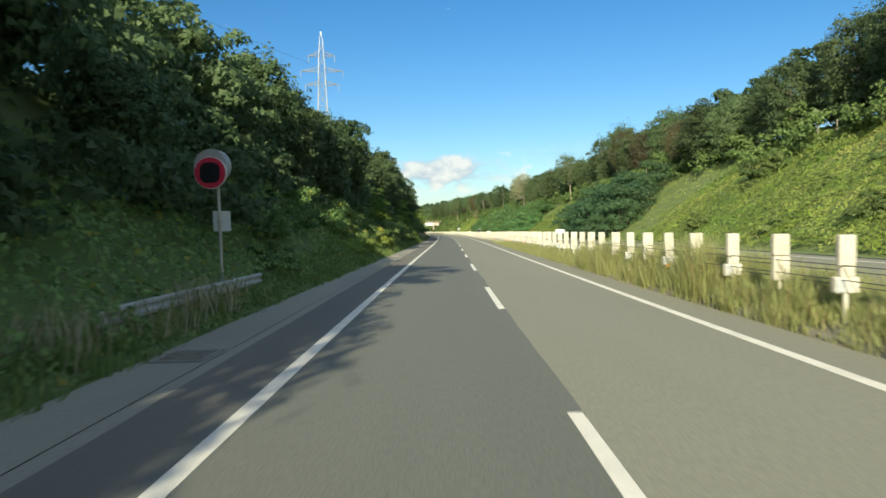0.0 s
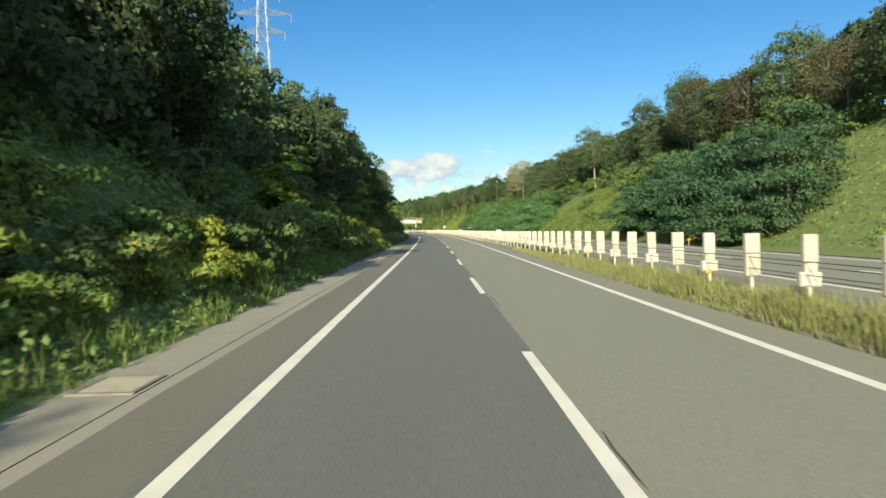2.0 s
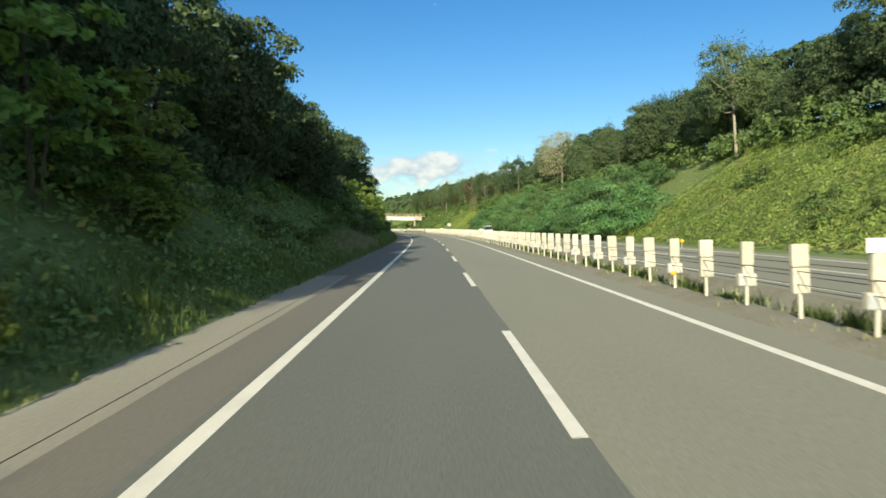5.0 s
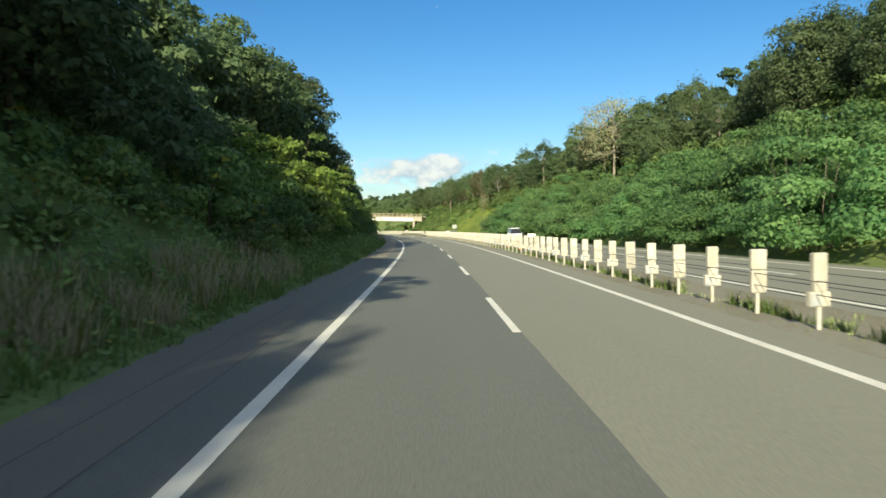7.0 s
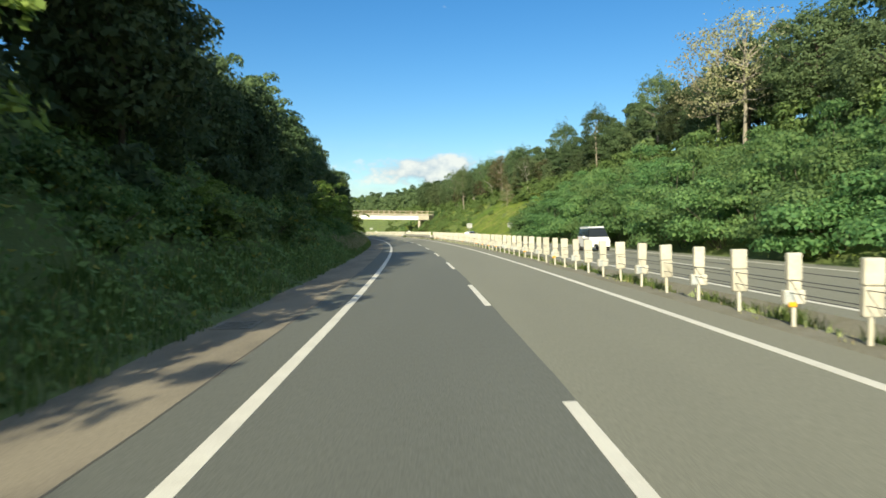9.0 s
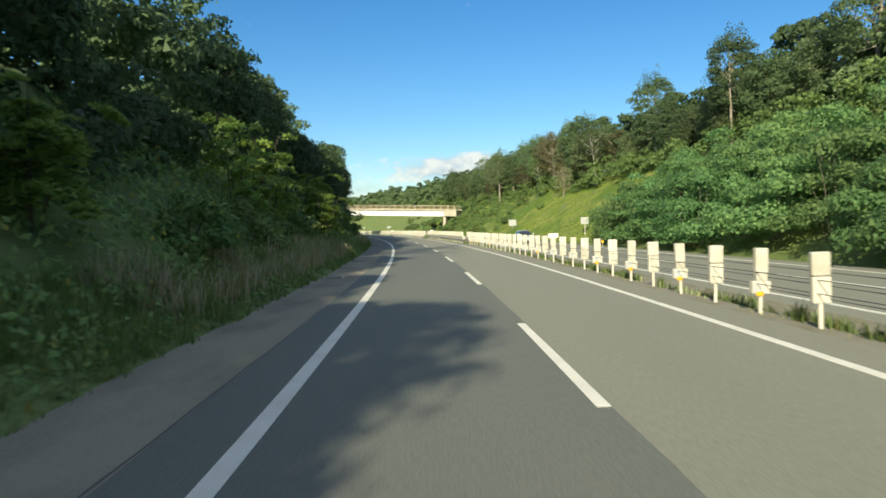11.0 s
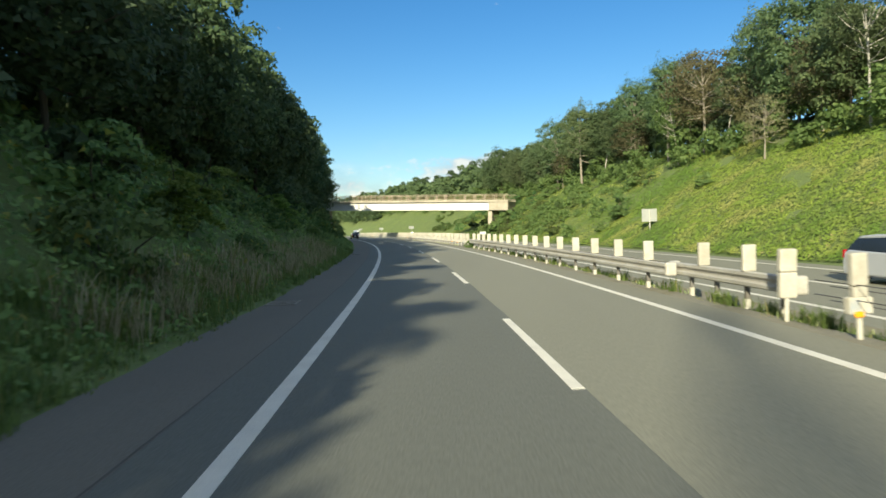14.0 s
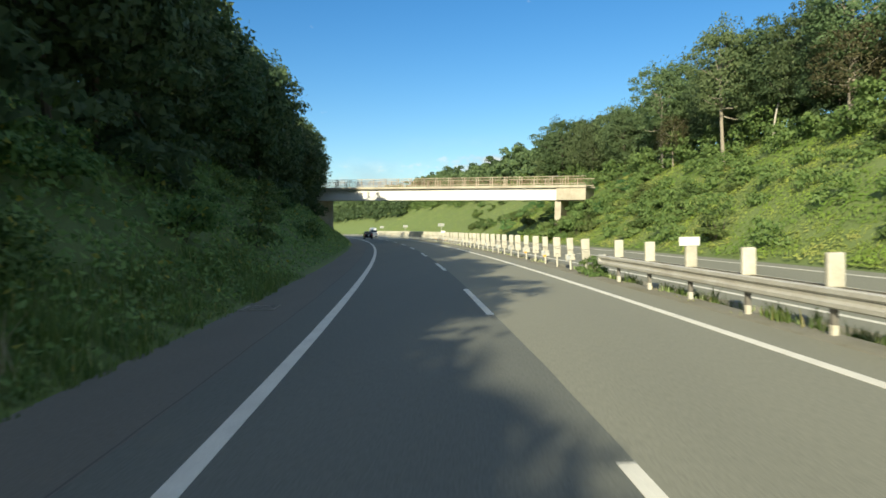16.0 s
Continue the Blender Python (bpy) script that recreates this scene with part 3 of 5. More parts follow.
# ---- plants ----
def leaves(c, out, size, rng, long=1.7, fold=0.25, jitter=0.55):
    """Corners and triangles of folded, pointed leaves at places c that face roughly along out."""
    n = len(c)
    nrm = out + rng.normal(0, jitter, (n, 3))
    nrm /= np.linalg.norm(nrm, axis=1)[:, None] + 1e-9
    way = rng.normal(0, 1, (n, 3))
    way[:, 2] -= 0.5
    way -= nrm * (way * nrm).sum(1)[:, None]
    way /= np.linalg.norm(way, axis=1)[:, None] + 1e-9
    side = np.cross(nrm, way)
    size = (np.asarray(size) * rng.uniform(0.65, 1.35, n))[:, None]
    a, d = c - way * size * long / 2, c + way * size * long / 2
    mid = c - nrm * size * fold
    v = np.stack((a, mid + side * size / 2, d, mid - side * size / 2), 1).reshape(-1, 3)
    q = np.arange(n)[:, None] * 4
    return v, np.concatenate((q + [0, 1, 2], q + [0, 2, 3]), 1).reshape(-1, 3)


def slivers(c, out, size, rng, jitter=0.42):
    """The same for far foliage: one pointed triangle a leaf."""
    n = len(c)
    nrm = out + rng.normal(0, jitter, (n, 3))
    nrm /= np.linalg.norm(nrm, axis=1)[:, None] + 1e-9
    way = rng.normal(0, 1, (n, 3))
    way -= nrm * (way * nrm).sum(1)[:, None]
    way /= np.linalg.norm(way, axis=1)[:, None] + 1e-9
    side = np.cross(nrm, way)
    size = (np.asarray(size) * rng.uniform(0.65, 1.35, n))[:, None]
    v = np.stack((c - way * size * 0.6 + side * size * 0.62, c + way * size * 1.0, c - way * size * 0.6 - side * size * 0.62), 1).reshape(-1, 3)
    return v, np.arange(n * 3).reshape(-1, 3)


def crown_points(blobs, count, rng):
    """Places and outward ways on a heap of blobs (x, y, z, radius, flatness), denser outside and on top."""
    blobs = np.array(blobs)
    w = blobs[:, 3] ** 2
    k = rng.choice(len(blobs), count, p=w / w.sum())
    u = rng.normal(0, 1, (count, 3))
    u /= np.linalg.norm(u, axis=1)[:, None]
    u[:, 2] = np.where(u[:, 2] < -0.3, -u[:, 2], u[:, 2])
    r = blobs[k, 3] * rng.uniform(0.55, 1.08, count)
    c = blobs[k, :3] + u * r[:, None] * np.stack((np.ones(count), np.ones(count), blobs[k, 4]), 1)
    return c, u


def limb(bm, pts, r0, r1, sides=6):
    for i in range(len(pts) - 1):
        f, g = i / (len(pts) - 1), (i + 1) / (len(pts) - 1)
        tube(bm, pts[i], pts[i + 1], r0 + (r1 - r0) * f, r0 + (r1 - r0) * g, sides)


def tree_proto(seed, high, wide, bottom, leaf, count, leaf_mat, bark, label, thin=1.0, lean=0.0, blobs_n=26, fine=False, stout=1.0):
    rng = np.random.RandomState(seed)
    ob = empty("tree", Matrix.Identity(4), label, "tree")
    bm = bmesh.new()
    top = Vector((lean + rng.uniform(-0.4, 0.4), rng.uniform(-0.4, 0.4), high * 0.86))
    stem = [Vector((0, 0, -0.8)), Vector((lean * 0.2 + rng.uniform(-0.15, 0.15), rng.uniform(-0.15, 0.15), high * 0.3)), Vector((lean * 0.6, rng.uniform(-0.3, 0.3), high * 0.6)), top]
    limb(bm, stem, (0.011 * high + 0.03) * stout, 0.025 * stout, 8)
    blobs = []
    zc, hz = high * (1 + bottom) / 2, high * (1 - bottom) / 2
    for i in range(blobs_n):
        a = i * 2.4 + rng.uniform(-0.4, 0.4)
        up = 1 - 1.85 * (i + 0.5) / blobs_n
        k = rng.uniform(0.62, 1.0) * (1 + 0.16 * math.sin(3 * a + seed) + 0.1 * math.sin(5 * up + seed * 2))
        rr = math.sqrt(max(0.0, 1 - up * up)) * wide * 0.42 * k
        p = Vector((lean * (up * 0.4 + 0.6) + rr * math.cos(a), rr * math.sin(a), zc + up * hz * 0.84 * min(k, 1.0)))
        blobs.append((*p, rng.uniform(0.09, 0.145) * wide * thin, rng.uniform(0.55, 0.8)))
        if i % 3 == 0:
            root = stem[1].lerp(stem[3], min(0.95, max(0.0, (p.z / high - 0.25))))
            limb(bm, [root, root.lerp(p, 0.55) + Vector((0, 0, -0.2)), p], (0.035 + 0.002 * high) * stout, 0.012 * stout, 5)
    part("trunk", bm, bark, ob)
    c, u = crown_points(blobs, int(count * 0.6), rng)
    # the rest of the leaves on one uneven shell, which ties the clumps together
    m = count - len(c)
    w = rng.normal(0, 1, (m, 3))
    w /= np.linalg.norm(w, axis=1)[:, None]
    w[:, 2] = np.where(w[:, 2] < -0.75, -w[:, 2], w[:, 2])
    r = (0.79 + 0.10 * np.sin(4 * np.arctan2(w[:, 1], w[:, 0]) + 3 * w[:, 2] + seed) + 0.08 * np.sin(9 * w[:, 0] + 7 * w[:, 2] + seed) + 0.06 * np.sin(13 * w[:, 1] - 11 * w[:, 2])) * rng.uniform(0.8, 1.05, m)
    shell = np.stack((w[:, 0] * r * wide * 0.5 + lean * (w[:, 2] * 0.4 + 0.6), w[:, 1] * r * wide * 0.5, zc + w[:, 2] * r * hz), 1)
    c, u = np.concatenate((c, shell)), np.concatenate((u, w))
    v, t = slivers(c, u, leaf, rng) if fine else leaves(c, u, leaf, rng, jitter=0.42)
    crown = new("crown", many("crown", v, t, leaf_mat))
    crown.parent = ob
    return ob


def bush_proto(seed, high, wide, leaf, count, leaf_mat, label, long=1.7, fine=False):
    rng = np.random.RandomState(seed)
    ob = empty("bush", Matrix.Identity(4), label, "bush")
    bm = bmesh.new()
    blobs = []
    for i in range(20):
        a, q = rng.uniform(0, 6.28), math.sqrt(rng.uniform(0, 1))
        z = high * (0.14 + 0.76 * rng.uniform(0, 1) * (1.05 - 0.6 * q)) if i % 3 else high * 0.12
        p = Vector((q * wide * 0.42 * math.cos(a), q * wide * 0.42 * math.sin(a), z))
        blobs.append((*p, rng.uniform(0.13, 0.22) * wide, rng.uniform(0.5, 0.8)))
        if i % 3 != 1:
            continue
        limb(bm, [Vector((rng.uniform(-0.2, 0.2), rng.uniform(-0.2, 0.2), -0.5)), p * 0.6 + Vector((0, 0, 0.1)), p], 0.03, 0.01, 4)
    part("stem", bm, BARK, ob)
    c, u = crown_points(blobs, count, rng)
    v, t = slivers(c, u, leaf, rng, 0.36) if fine else leaves(c, u, leaf, rng, long, jitter=0.4)
    foliage = new("foliage", many("foliage", v, t, leaf_mat))
    foliage.parent = ob
    return ob


def sapling_proto(seed, high, reach, leaf, leaf_mat, label, feathery=False):
    """A few slender stems with arching boughs; broad leaves lie in flat sprays along them, or pairs of leaflets on long stalks."""
    rng = np.random.RandomState(seed)
    ob = empty("sapling", Matrix.Identity(4), label, "sapling")
    bm = bmesh.new()
    at, out = [], []
    for j in range(3):
        b = j * 2.1 + rng.uniform(-0.5, 0.5)
        lean, tall = Vector((math.cos(b), math.sin(b), 0)) * reach * rng.uniform(0.25, 0.6), high * rng.uniform(0.68, 1.0)
        limb(bm, [lean * (0.1 + 0.9 * f * f) + Vector((0, 0, -0.4 + (tall + 0.4) * f)) for f in np.linspace(0, 1, 5)], 0.026, 0.008, 5)
        n = 6
        for i in range(n):
            f = 0.3 + 0.7 * (i + rng.uniform(0.1, 0.9)) / n
            root = lean * (0.1 + 0.9 * f * f) + Vector((0, 0, tall * f))
            a, r = b + i * 2.4 + rng.uniform(-0.7, 0.7), reach * (0.95 - 0.5 * f) * rng.uniform(0.6, 1.1)
            way = Vector((math.cos(a), math.sin(a), 0))
            side = Vector((-way.y, way.x, 0))
            droop, lift = (0.62, 0.5) if feathery else (0.42, 0.6)
            bough = lambda q: root + way * r * q + Vector((0, 0, r * (lift * q - droop * 1.4 * q * q)))
            limb(bm, [bough(q) for q in np.linspace(0, 1, 4)], 0.011, 0.004, 4)
            if feathery:
                for q in np.linspace(0.25, 1, 8):
                    for sign in (-1, 1):
                        turned = (side * sign + way * rng.uniform(0.1, 0.6)).normalized()
                        for k in range(6):
                            g = (k + 0.5) / 6 * 0.5 * (1.15 - 0.6 * q)
                            for o in (-0.05, 0.05):
                                at.append(bough(q) + turned * g + way * o - Vector((0, 0, g * g * 0.7)))
                                out.append((0, 0, 1))
            else:
                for k in range(62):
                    q, w = rng.uniform(0.15, 1.08), rng.normal(0, 0.2) * r
                    at.append(bough(q) + side * w + Vector((0, 0, -abs(w) * 0.35 + rng.normal(0, 0.07))))
                    out.append((way.x * 0.5, way.y * 0.5, 0.8))
    part("stem", bm, BARK, ob)
    v, t = leaves(np.array([tuple(c) for c in at]), np.array(out), leaf, rng, 1.9 if feathery else 1.3, 0.2, 0.38)
    foliage = new("foliage", many("foliage", v, t, leaf_mat))
    foliage.parent = ob
    return ob


def plant(protos, spots, group, rnd, low=0.85, high=1.2, sink=0.3):
    """Copies of the prototypes at spots (s, l), each turned and sized by chance; the prototypes are used up."""
    for s, l in spots:
        k = rnd.uniform(low, high)
        ob = copy_thing(rnd.choice(protos), stand(s, l, float(rise(s, l)) - sink, rnd.uniform(0, 6.28)))
        ob.scale = (k * rnd.uniform(0.9, 1.1), k * rnd.uniform(0.9, 1.1), k)
        tagged(ob, group=group)


def discard(protos):
    for ob in protos:
        for o in (*ob.children, ob):
            bpy.data.objects.remove(o)


def scatter(rng, count, s0, s1, l0, l1):
    return rng.uniform(s0, s1, count), rng.uniform(l0, l1, count)


def lumps(s, l, scale, seed):
    """Smooth unevenness from 0 to 1."""
    r = np.random.RandomState(seed).uniform(0, 6.28, 6)
    a = np.sin(s / scale + r[0]) * np.sin(l / scale * 1.3 + r[1]) + 0.6 * np.sin(s / scale * 2.3 + l / scale * 1.1 + r[2]) + 0.4 * np.sin(s / scale * 4.1 - l / scale * 3.7 + r[3])
    return np.clip(0.5 + a * 0.28, 0, 1)


def mounds(s, l, scale, seed, high):
    """Heights of overgrown mounds and their fall along and across."""
    h = lambda p, q: high * (0.65 * lumps(p, q, scale, seed) + 0.35 * lumps(p, q, scale * 0.37, seed + 1))
    h0 = h(s, l)
    return h0, ((h(s + 0.05, l) - h0) / 0.05, (h(s, l + 0.05) - h0) / 0.05)


def cover(name, s, l, up, size, material, seed, label, long=1.7, category="undergrowth", jitter=0.55, tip=None):
    """Loose leaves over the land: up is the height above it, tip its fall along and across."""
    rng = np.random.RandomState(seed)
    c = spread(s, l, rise(s, l) + up)
    a = np.interp(s, LINE_S, line_th)
    side = np.where(l < 0, 1.0, -1.0) * 0.6
    out = np.stack((np.cos(a) * side, np.sin(a) * side, np.full(len(s), 0.75)), -1)
    if tip is not None:
        out = out - tip[0][:, None] * np.stack((-np.sin(a), np.cos(a), 0 * a), -1) - tip[1][:, None] * np.stack((np.cos(a), np.sin(a), 0 * a), -1)
        out /= np.linalg.norm(out, axis=1)[:, None]
    v, t = leaves(c, out, size, rng, long, 0.25, jitter)
    return tagged(new(name, many(name, v, t, material)), label, category, kind="stuff")


def blades(name, s, l, high, material, seed, label, wide=0.012, bend=0.35):
    """Single blades of grass, each a bent tapering strip."""
    rng = np.random.RandomState(seed)
    n = len(s)
    base = spread(s, l, np.where(np.abs(l) < 4.9, 0.0, rise(s, l)) - 0.02)
    a = rng.uniform(0, 6.28, n)
    h = high * rng.uniform(0.5, 1.2, n)
    tilt = np.stack((np.cos(a), np.sin(a), np.zeros(n)), -1) * (h * bend * rng.uniform(0.3, 1.4, n))[:, None]
    w = np.stack((-np.sin(a), np.cos(a), np.zeros(n)), -1) * (np.asarray(wide) * rng.uniform(0.7, 1.4, n))[:, None]
    z = np.stack((np.zeros(n), np.zeros(n), h), -1)
    v = np.stack((base - w, base + w, base + z * 0.6 + tilt * 0.35 + w * 0.8, base + z * 0.6 + tilt * 0.35 - w * 0.8, base + z + tilt), 1).reshape(-1, 3)
    q = np.arange(n)[:, None] * 5
    t = np.concatenate((q + [0, 1, 2], q + [0, 2, 3], q + [3, 2, 4]), 1).reshape(-1, 3)
    return tagged(new(name, many(name, v, t, material)), label, "grass", kind="stuff")


# ---- trees ----
def foot_l(s):
    return float(opp_near(s)) + 10.2


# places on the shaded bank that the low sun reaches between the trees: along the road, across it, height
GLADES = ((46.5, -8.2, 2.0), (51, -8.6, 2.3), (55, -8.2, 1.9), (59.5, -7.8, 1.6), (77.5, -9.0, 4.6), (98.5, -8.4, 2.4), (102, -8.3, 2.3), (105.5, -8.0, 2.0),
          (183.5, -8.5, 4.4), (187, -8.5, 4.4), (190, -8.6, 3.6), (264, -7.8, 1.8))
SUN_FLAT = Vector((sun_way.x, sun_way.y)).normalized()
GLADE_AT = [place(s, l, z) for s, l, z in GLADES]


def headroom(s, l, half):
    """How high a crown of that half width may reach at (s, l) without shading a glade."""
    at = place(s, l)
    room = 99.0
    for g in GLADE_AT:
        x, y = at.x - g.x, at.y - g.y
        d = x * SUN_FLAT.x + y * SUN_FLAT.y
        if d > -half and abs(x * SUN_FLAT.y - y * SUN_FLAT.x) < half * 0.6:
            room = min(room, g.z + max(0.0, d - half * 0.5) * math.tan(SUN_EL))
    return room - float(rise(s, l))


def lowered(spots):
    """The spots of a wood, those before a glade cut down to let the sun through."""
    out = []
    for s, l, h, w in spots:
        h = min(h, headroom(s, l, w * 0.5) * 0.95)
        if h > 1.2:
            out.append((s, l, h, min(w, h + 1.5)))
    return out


rnd = random.Random(11)
dark_trees = [tree_proto(20 + i, h, w, 0.04, 0.155, 9800, LEAF_BANK_SHADED, BARK, "dense green broadleaf tree on the shaded bank, leaves coloured darker for shade", lean=0.3 * i, blobs_n=60, fine=True)
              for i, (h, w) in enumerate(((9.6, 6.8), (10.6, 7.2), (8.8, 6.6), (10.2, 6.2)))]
left_rnd = random.Random(31)
for s in np.arange(-40, 425, 5.3):
    big = float(np.interp(s, (-10, -6, 8, 11, 115, 122, 148, 152, 178, 182, 199, 207, 222, 236, 272, 300, 316, 335), (1.0, 1.03, 1.03, 1.0, 1.0, 0.92, 0.92, 1.0, 1.0, 1.1, 1.1, 0.9, 0.86, 0.78, 0.78, 0.84, 1.05, 1.12)))
    spot = (s + left_rnd.uniform(-1.4, 1.4), -12.6 + left_rnd.uniform(-1.1, 0.8) + float(np.interp(s, (-10, -6, 8, 11), (0, 1.0, 1.0, 0))) - float(np.interp(s, (160, 165, 183, 190, 230, 238, 266, 280), (0, 1.0, 1.0, 0, 0, 1.1, 1.1, 0))))
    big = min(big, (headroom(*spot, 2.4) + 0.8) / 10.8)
    if big > 0.3 and not (26 < s < 44 or 57 < s < 64 or 76 < s < 94 or 158 < s < 176 or 222 < s < 229 or 238 < s < 243 or 253 < s < 262):
        plant(dark_trees, [spot], "trees on the shaded bank", left_rnd, 0.9 * big, 1.16 * big, 0.8)
# out-of-view trees, added for the shade they cast over the road ahead
plant(dark_trees, [(-26, -10.8), (-20.5, -10.6), (-15, -10.9), (-9.5, -10.8)], "trees on the shaded bank", left_rnd, 1.0, 1.15, 0.8)
plant(dark_trees, [(-5.0, -11.9), (-0.5, -11.7), (3.5, -12.2)], "tall trees on the shaded bank", left_rnd, 1.2, 1.26, 0.8)
green = [tree_proto(50 + i, h, w, 0.04, 0.125, 12500, LEAF, BARK, "green broadleaf tree on the sunlit hill", blobs_n=56, fine=True) for i, (h, w) in enumerate(((10.5, 7.6), (12.0, 7.2), (9.2, 7.4)))]
russet = [tree_proto(40, 11.0, 7.8, 0.16, 0.13, 5200, LEAF_BROWN, BARK_PALE, "russet brown thinning tree on the sunlit hill", thin=0.85, blobs_n=60)]
slim = [tree_proto(41, 13.0, 6.4, 0.16, 0.12, 10000, LEAF, BARK_PALE, "slender green tree with a pale trunk", thin=0.9, blobs_n=50, fine=True),
        tree_proto(42, 12.5, 6.8, 0.2, 0.115, 9000, LEAF, BARK_PALE, "tall open green tree with pale limbs", thin=0.8, lean=0.8, blobs_n=50, fine=True)]
pale = [tree_proto(43, 11.5, 8.0, 0.12, 0.12, 2700, LEAF_PALE, BARK_PALE, "half bare pale tree with sparse yellowing leaves", thin=0.75, blobs_n=75)]
for s in np.arange(26, 440, 5.9):
    kind = russet if (95 < s < 130 or 318 < s < 352 or 480 < s < 500) and rnd.random() < 0.75 else (slim if rnd.random() < 0.22 else green)
    big = 1.15 if 325 < s < 430 else 1.0
    plant(kind, [(s + rnd.uniform(-2.4, 2.4), foot_l(s) + 16.0 + rnd.uniform(-2.0, 1.8))], "trees on the sunlit hill", rnd, 0.74 * big, 1.16 * big, 0.8)
plant(pale, [(241.0, 30.6), (247.5, 31.6)], "pale trees on the hill", rnd, 1.3, 1.4)
plant(pale, [(330.0, 28.3)], "pale trees on the hill", rnd, 0.55, 0.6)
plant(slim, [(363.0, 32.0), (376.0, 29.5), (352.0, 31.0), (284.0, 31.5), (168.0, 31.0), (127.0, 33.0), (392.0, 31.5)], "tall trees on the hill", rnd, 1.0, 1.15)


birch = [tree_proto(44, 10.5, 6.0, 0.34, 0.11, 3600, LEAF, BARK_WHITE, "thin-crowned tree with a crooked whitish trunk", thin=0.75, lean=1.8, blobs_n=48, fine=True, stout=0.85),
         tree_proto(45, 9.0, 6.4, 0.3, 0.11, 3000, LEAF_MID, BARK_WHITE, "thin-crowned tree with a crooked whitish trunk", thin=0.72, lean=-1.6, blobs_n=54, fine=True, stout=0.85)]
plant(birch, [(s, foot_l(s) + b) for s, b in ((322, 13.4), (341, 13.8), (349, 13.0), (371, 13.2))], "whitish trees at the wood's edge", rnd, 0.85, 1.1, 0.5)
plant(russet, [(s, foot_l(s) + b) for s, b in ((327, 13.6), (337, 14.2), (362, 13.4), (390, 14.0), (121, 14.5))], "russet trees at the wood's edge", rnd, 0.62, 0.8, 0.6)


def woods(name, spots, seed, size, count, material, label):
    """A far stand of trees whose crowns run together."""
    rng = np.random.RandomState(seed)
    bits_c, bits_u = [], []
    for s, l, h, w in spots:
        blobs = []
        for i in range(13):
            f, a = 0.1 + 0.78 * (i + rng.uniform(0, 1)) / 13, rng.uniform(0, 6.28)
            r = w * 0.45 * math.sqrt(max(0.05, 1.08 - f)) * rng.uniform(0.3, 1)
            blobs.append((r * math.cos(a), r * math.sin(a), h * (0.12 + 0.8 * f), rng.uniform(0.13, 0.2) * w, 0.7))
        c, u = crown_points(blobs, count, rng)
        bits_c.append(c + np.array(place(s, l, float(rise(s, l)) - 0.4)))
        bits_u.append(u)
    v, t = slivers(np.concatenate(bits_c), np.concatenate(bits_u), size, rng)
    return tagged(new(name, many(name, v, t, material)), label, "woods", kind="stuff")


# up to 5 m taller before s 14, unseen, to shade the crowns ahead
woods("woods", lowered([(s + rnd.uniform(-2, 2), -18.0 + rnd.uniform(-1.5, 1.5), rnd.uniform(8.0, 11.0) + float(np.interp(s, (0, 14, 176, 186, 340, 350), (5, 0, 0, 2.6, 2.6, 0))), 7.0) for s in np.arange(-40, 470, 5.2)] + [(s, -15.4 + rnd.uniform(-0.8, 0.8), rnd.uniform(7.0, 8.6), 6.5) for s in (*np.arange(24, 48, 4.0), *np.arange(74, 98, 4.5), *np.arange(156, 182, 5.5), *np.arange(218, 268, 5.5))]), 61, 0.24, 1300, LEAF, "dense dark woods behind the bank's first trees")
woods("woods", [(s + rnd.uniform(-2, 2), -23.5 + rnd.uniform(-1.5, 1.5), rnd.uniform(7, 9.5), 7.5) for s in np.arange(-40, 480, 6.0)], 68, 0.36, 620, LEAF, "dark woods on top of the bank")
woods("woods", [(s + rnd.uniform(-2, 2), foot_l(s) + b + rnd.uniform(-1.5, 1.5), rnd.uniform(8.5, 12.5), 7.5) for b, g in ((20.5, 5.0), (28.0, 7.5), (38, 11)) for s in np.arange(30, 760, g)], 62, 0.32, 1250, LEAF, "mixed green woods on the hill")
woods("woods", [(s + rnd.uniform(-2, 2), foot_l(s) + b, rnd.uniform(5, 8), 7.0) for b, g in ((14.5, 6.0), (9.5, 7.0)) for s in np.arange(560, 780, g)], 64, 0.45, 420, LEAF, "far green woods round the bend")
woods("woods", [(s + rnd.uniform(-2, 2), foot_l(s) + 15.6 + rnd.uniform(-1.5, 1.5), rnd.uniform(9, 13), 7.5) for s in np.arange(440, 760, 5.5)], 65, 0.4, 900, LEAF, "far green trees on the hill")
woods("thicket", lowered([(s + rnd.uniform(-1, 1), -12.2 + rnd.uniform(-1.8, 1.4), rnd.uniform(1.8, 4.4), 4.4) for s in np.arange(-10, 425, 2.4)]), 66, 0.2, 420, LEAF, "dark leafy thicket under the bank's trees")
woods("thicket", lowered([(s + rnd.uniform(-0.8, 0.8), l + rnd.uniform(-0.6, 0.6), rnd.uniform(3.4, 5.2), 4.8) for a, b in ((25, 46), (56, 66), (74, 96), (156, 178)) for s in np.arange(a, b, 2.2) for l in (-13.2, -16.0)]), 70, 0.2, 620, LEAF_BANK_SHADED, "young growth between the bank's trees, leaves coloured darker for shade")
woods("thicket", [(s + rnd.uniform(-2, 2), foot_l(s) + 17.8 + rnd.uniform(-1.4, 1.4), rnd.uniform(3.5, 6), 6.0) for s in np.arange(24, 560, 3.6)], 67, 0.28, 620, LEAF, "leafy thicket inside the wood's edge")
woods("thicket", [(s + rnd.uniform(-2, 2), foot_l(s) + 13.6 + rnd.uniform(-1.6, 1.4), rnd.uniform(2.0, 5.4), 5.0) for s in np.arange(24, 560, 2.6)], 63, 0.2, 460, LEAF_MID, "low green thicket along the wood's edge")
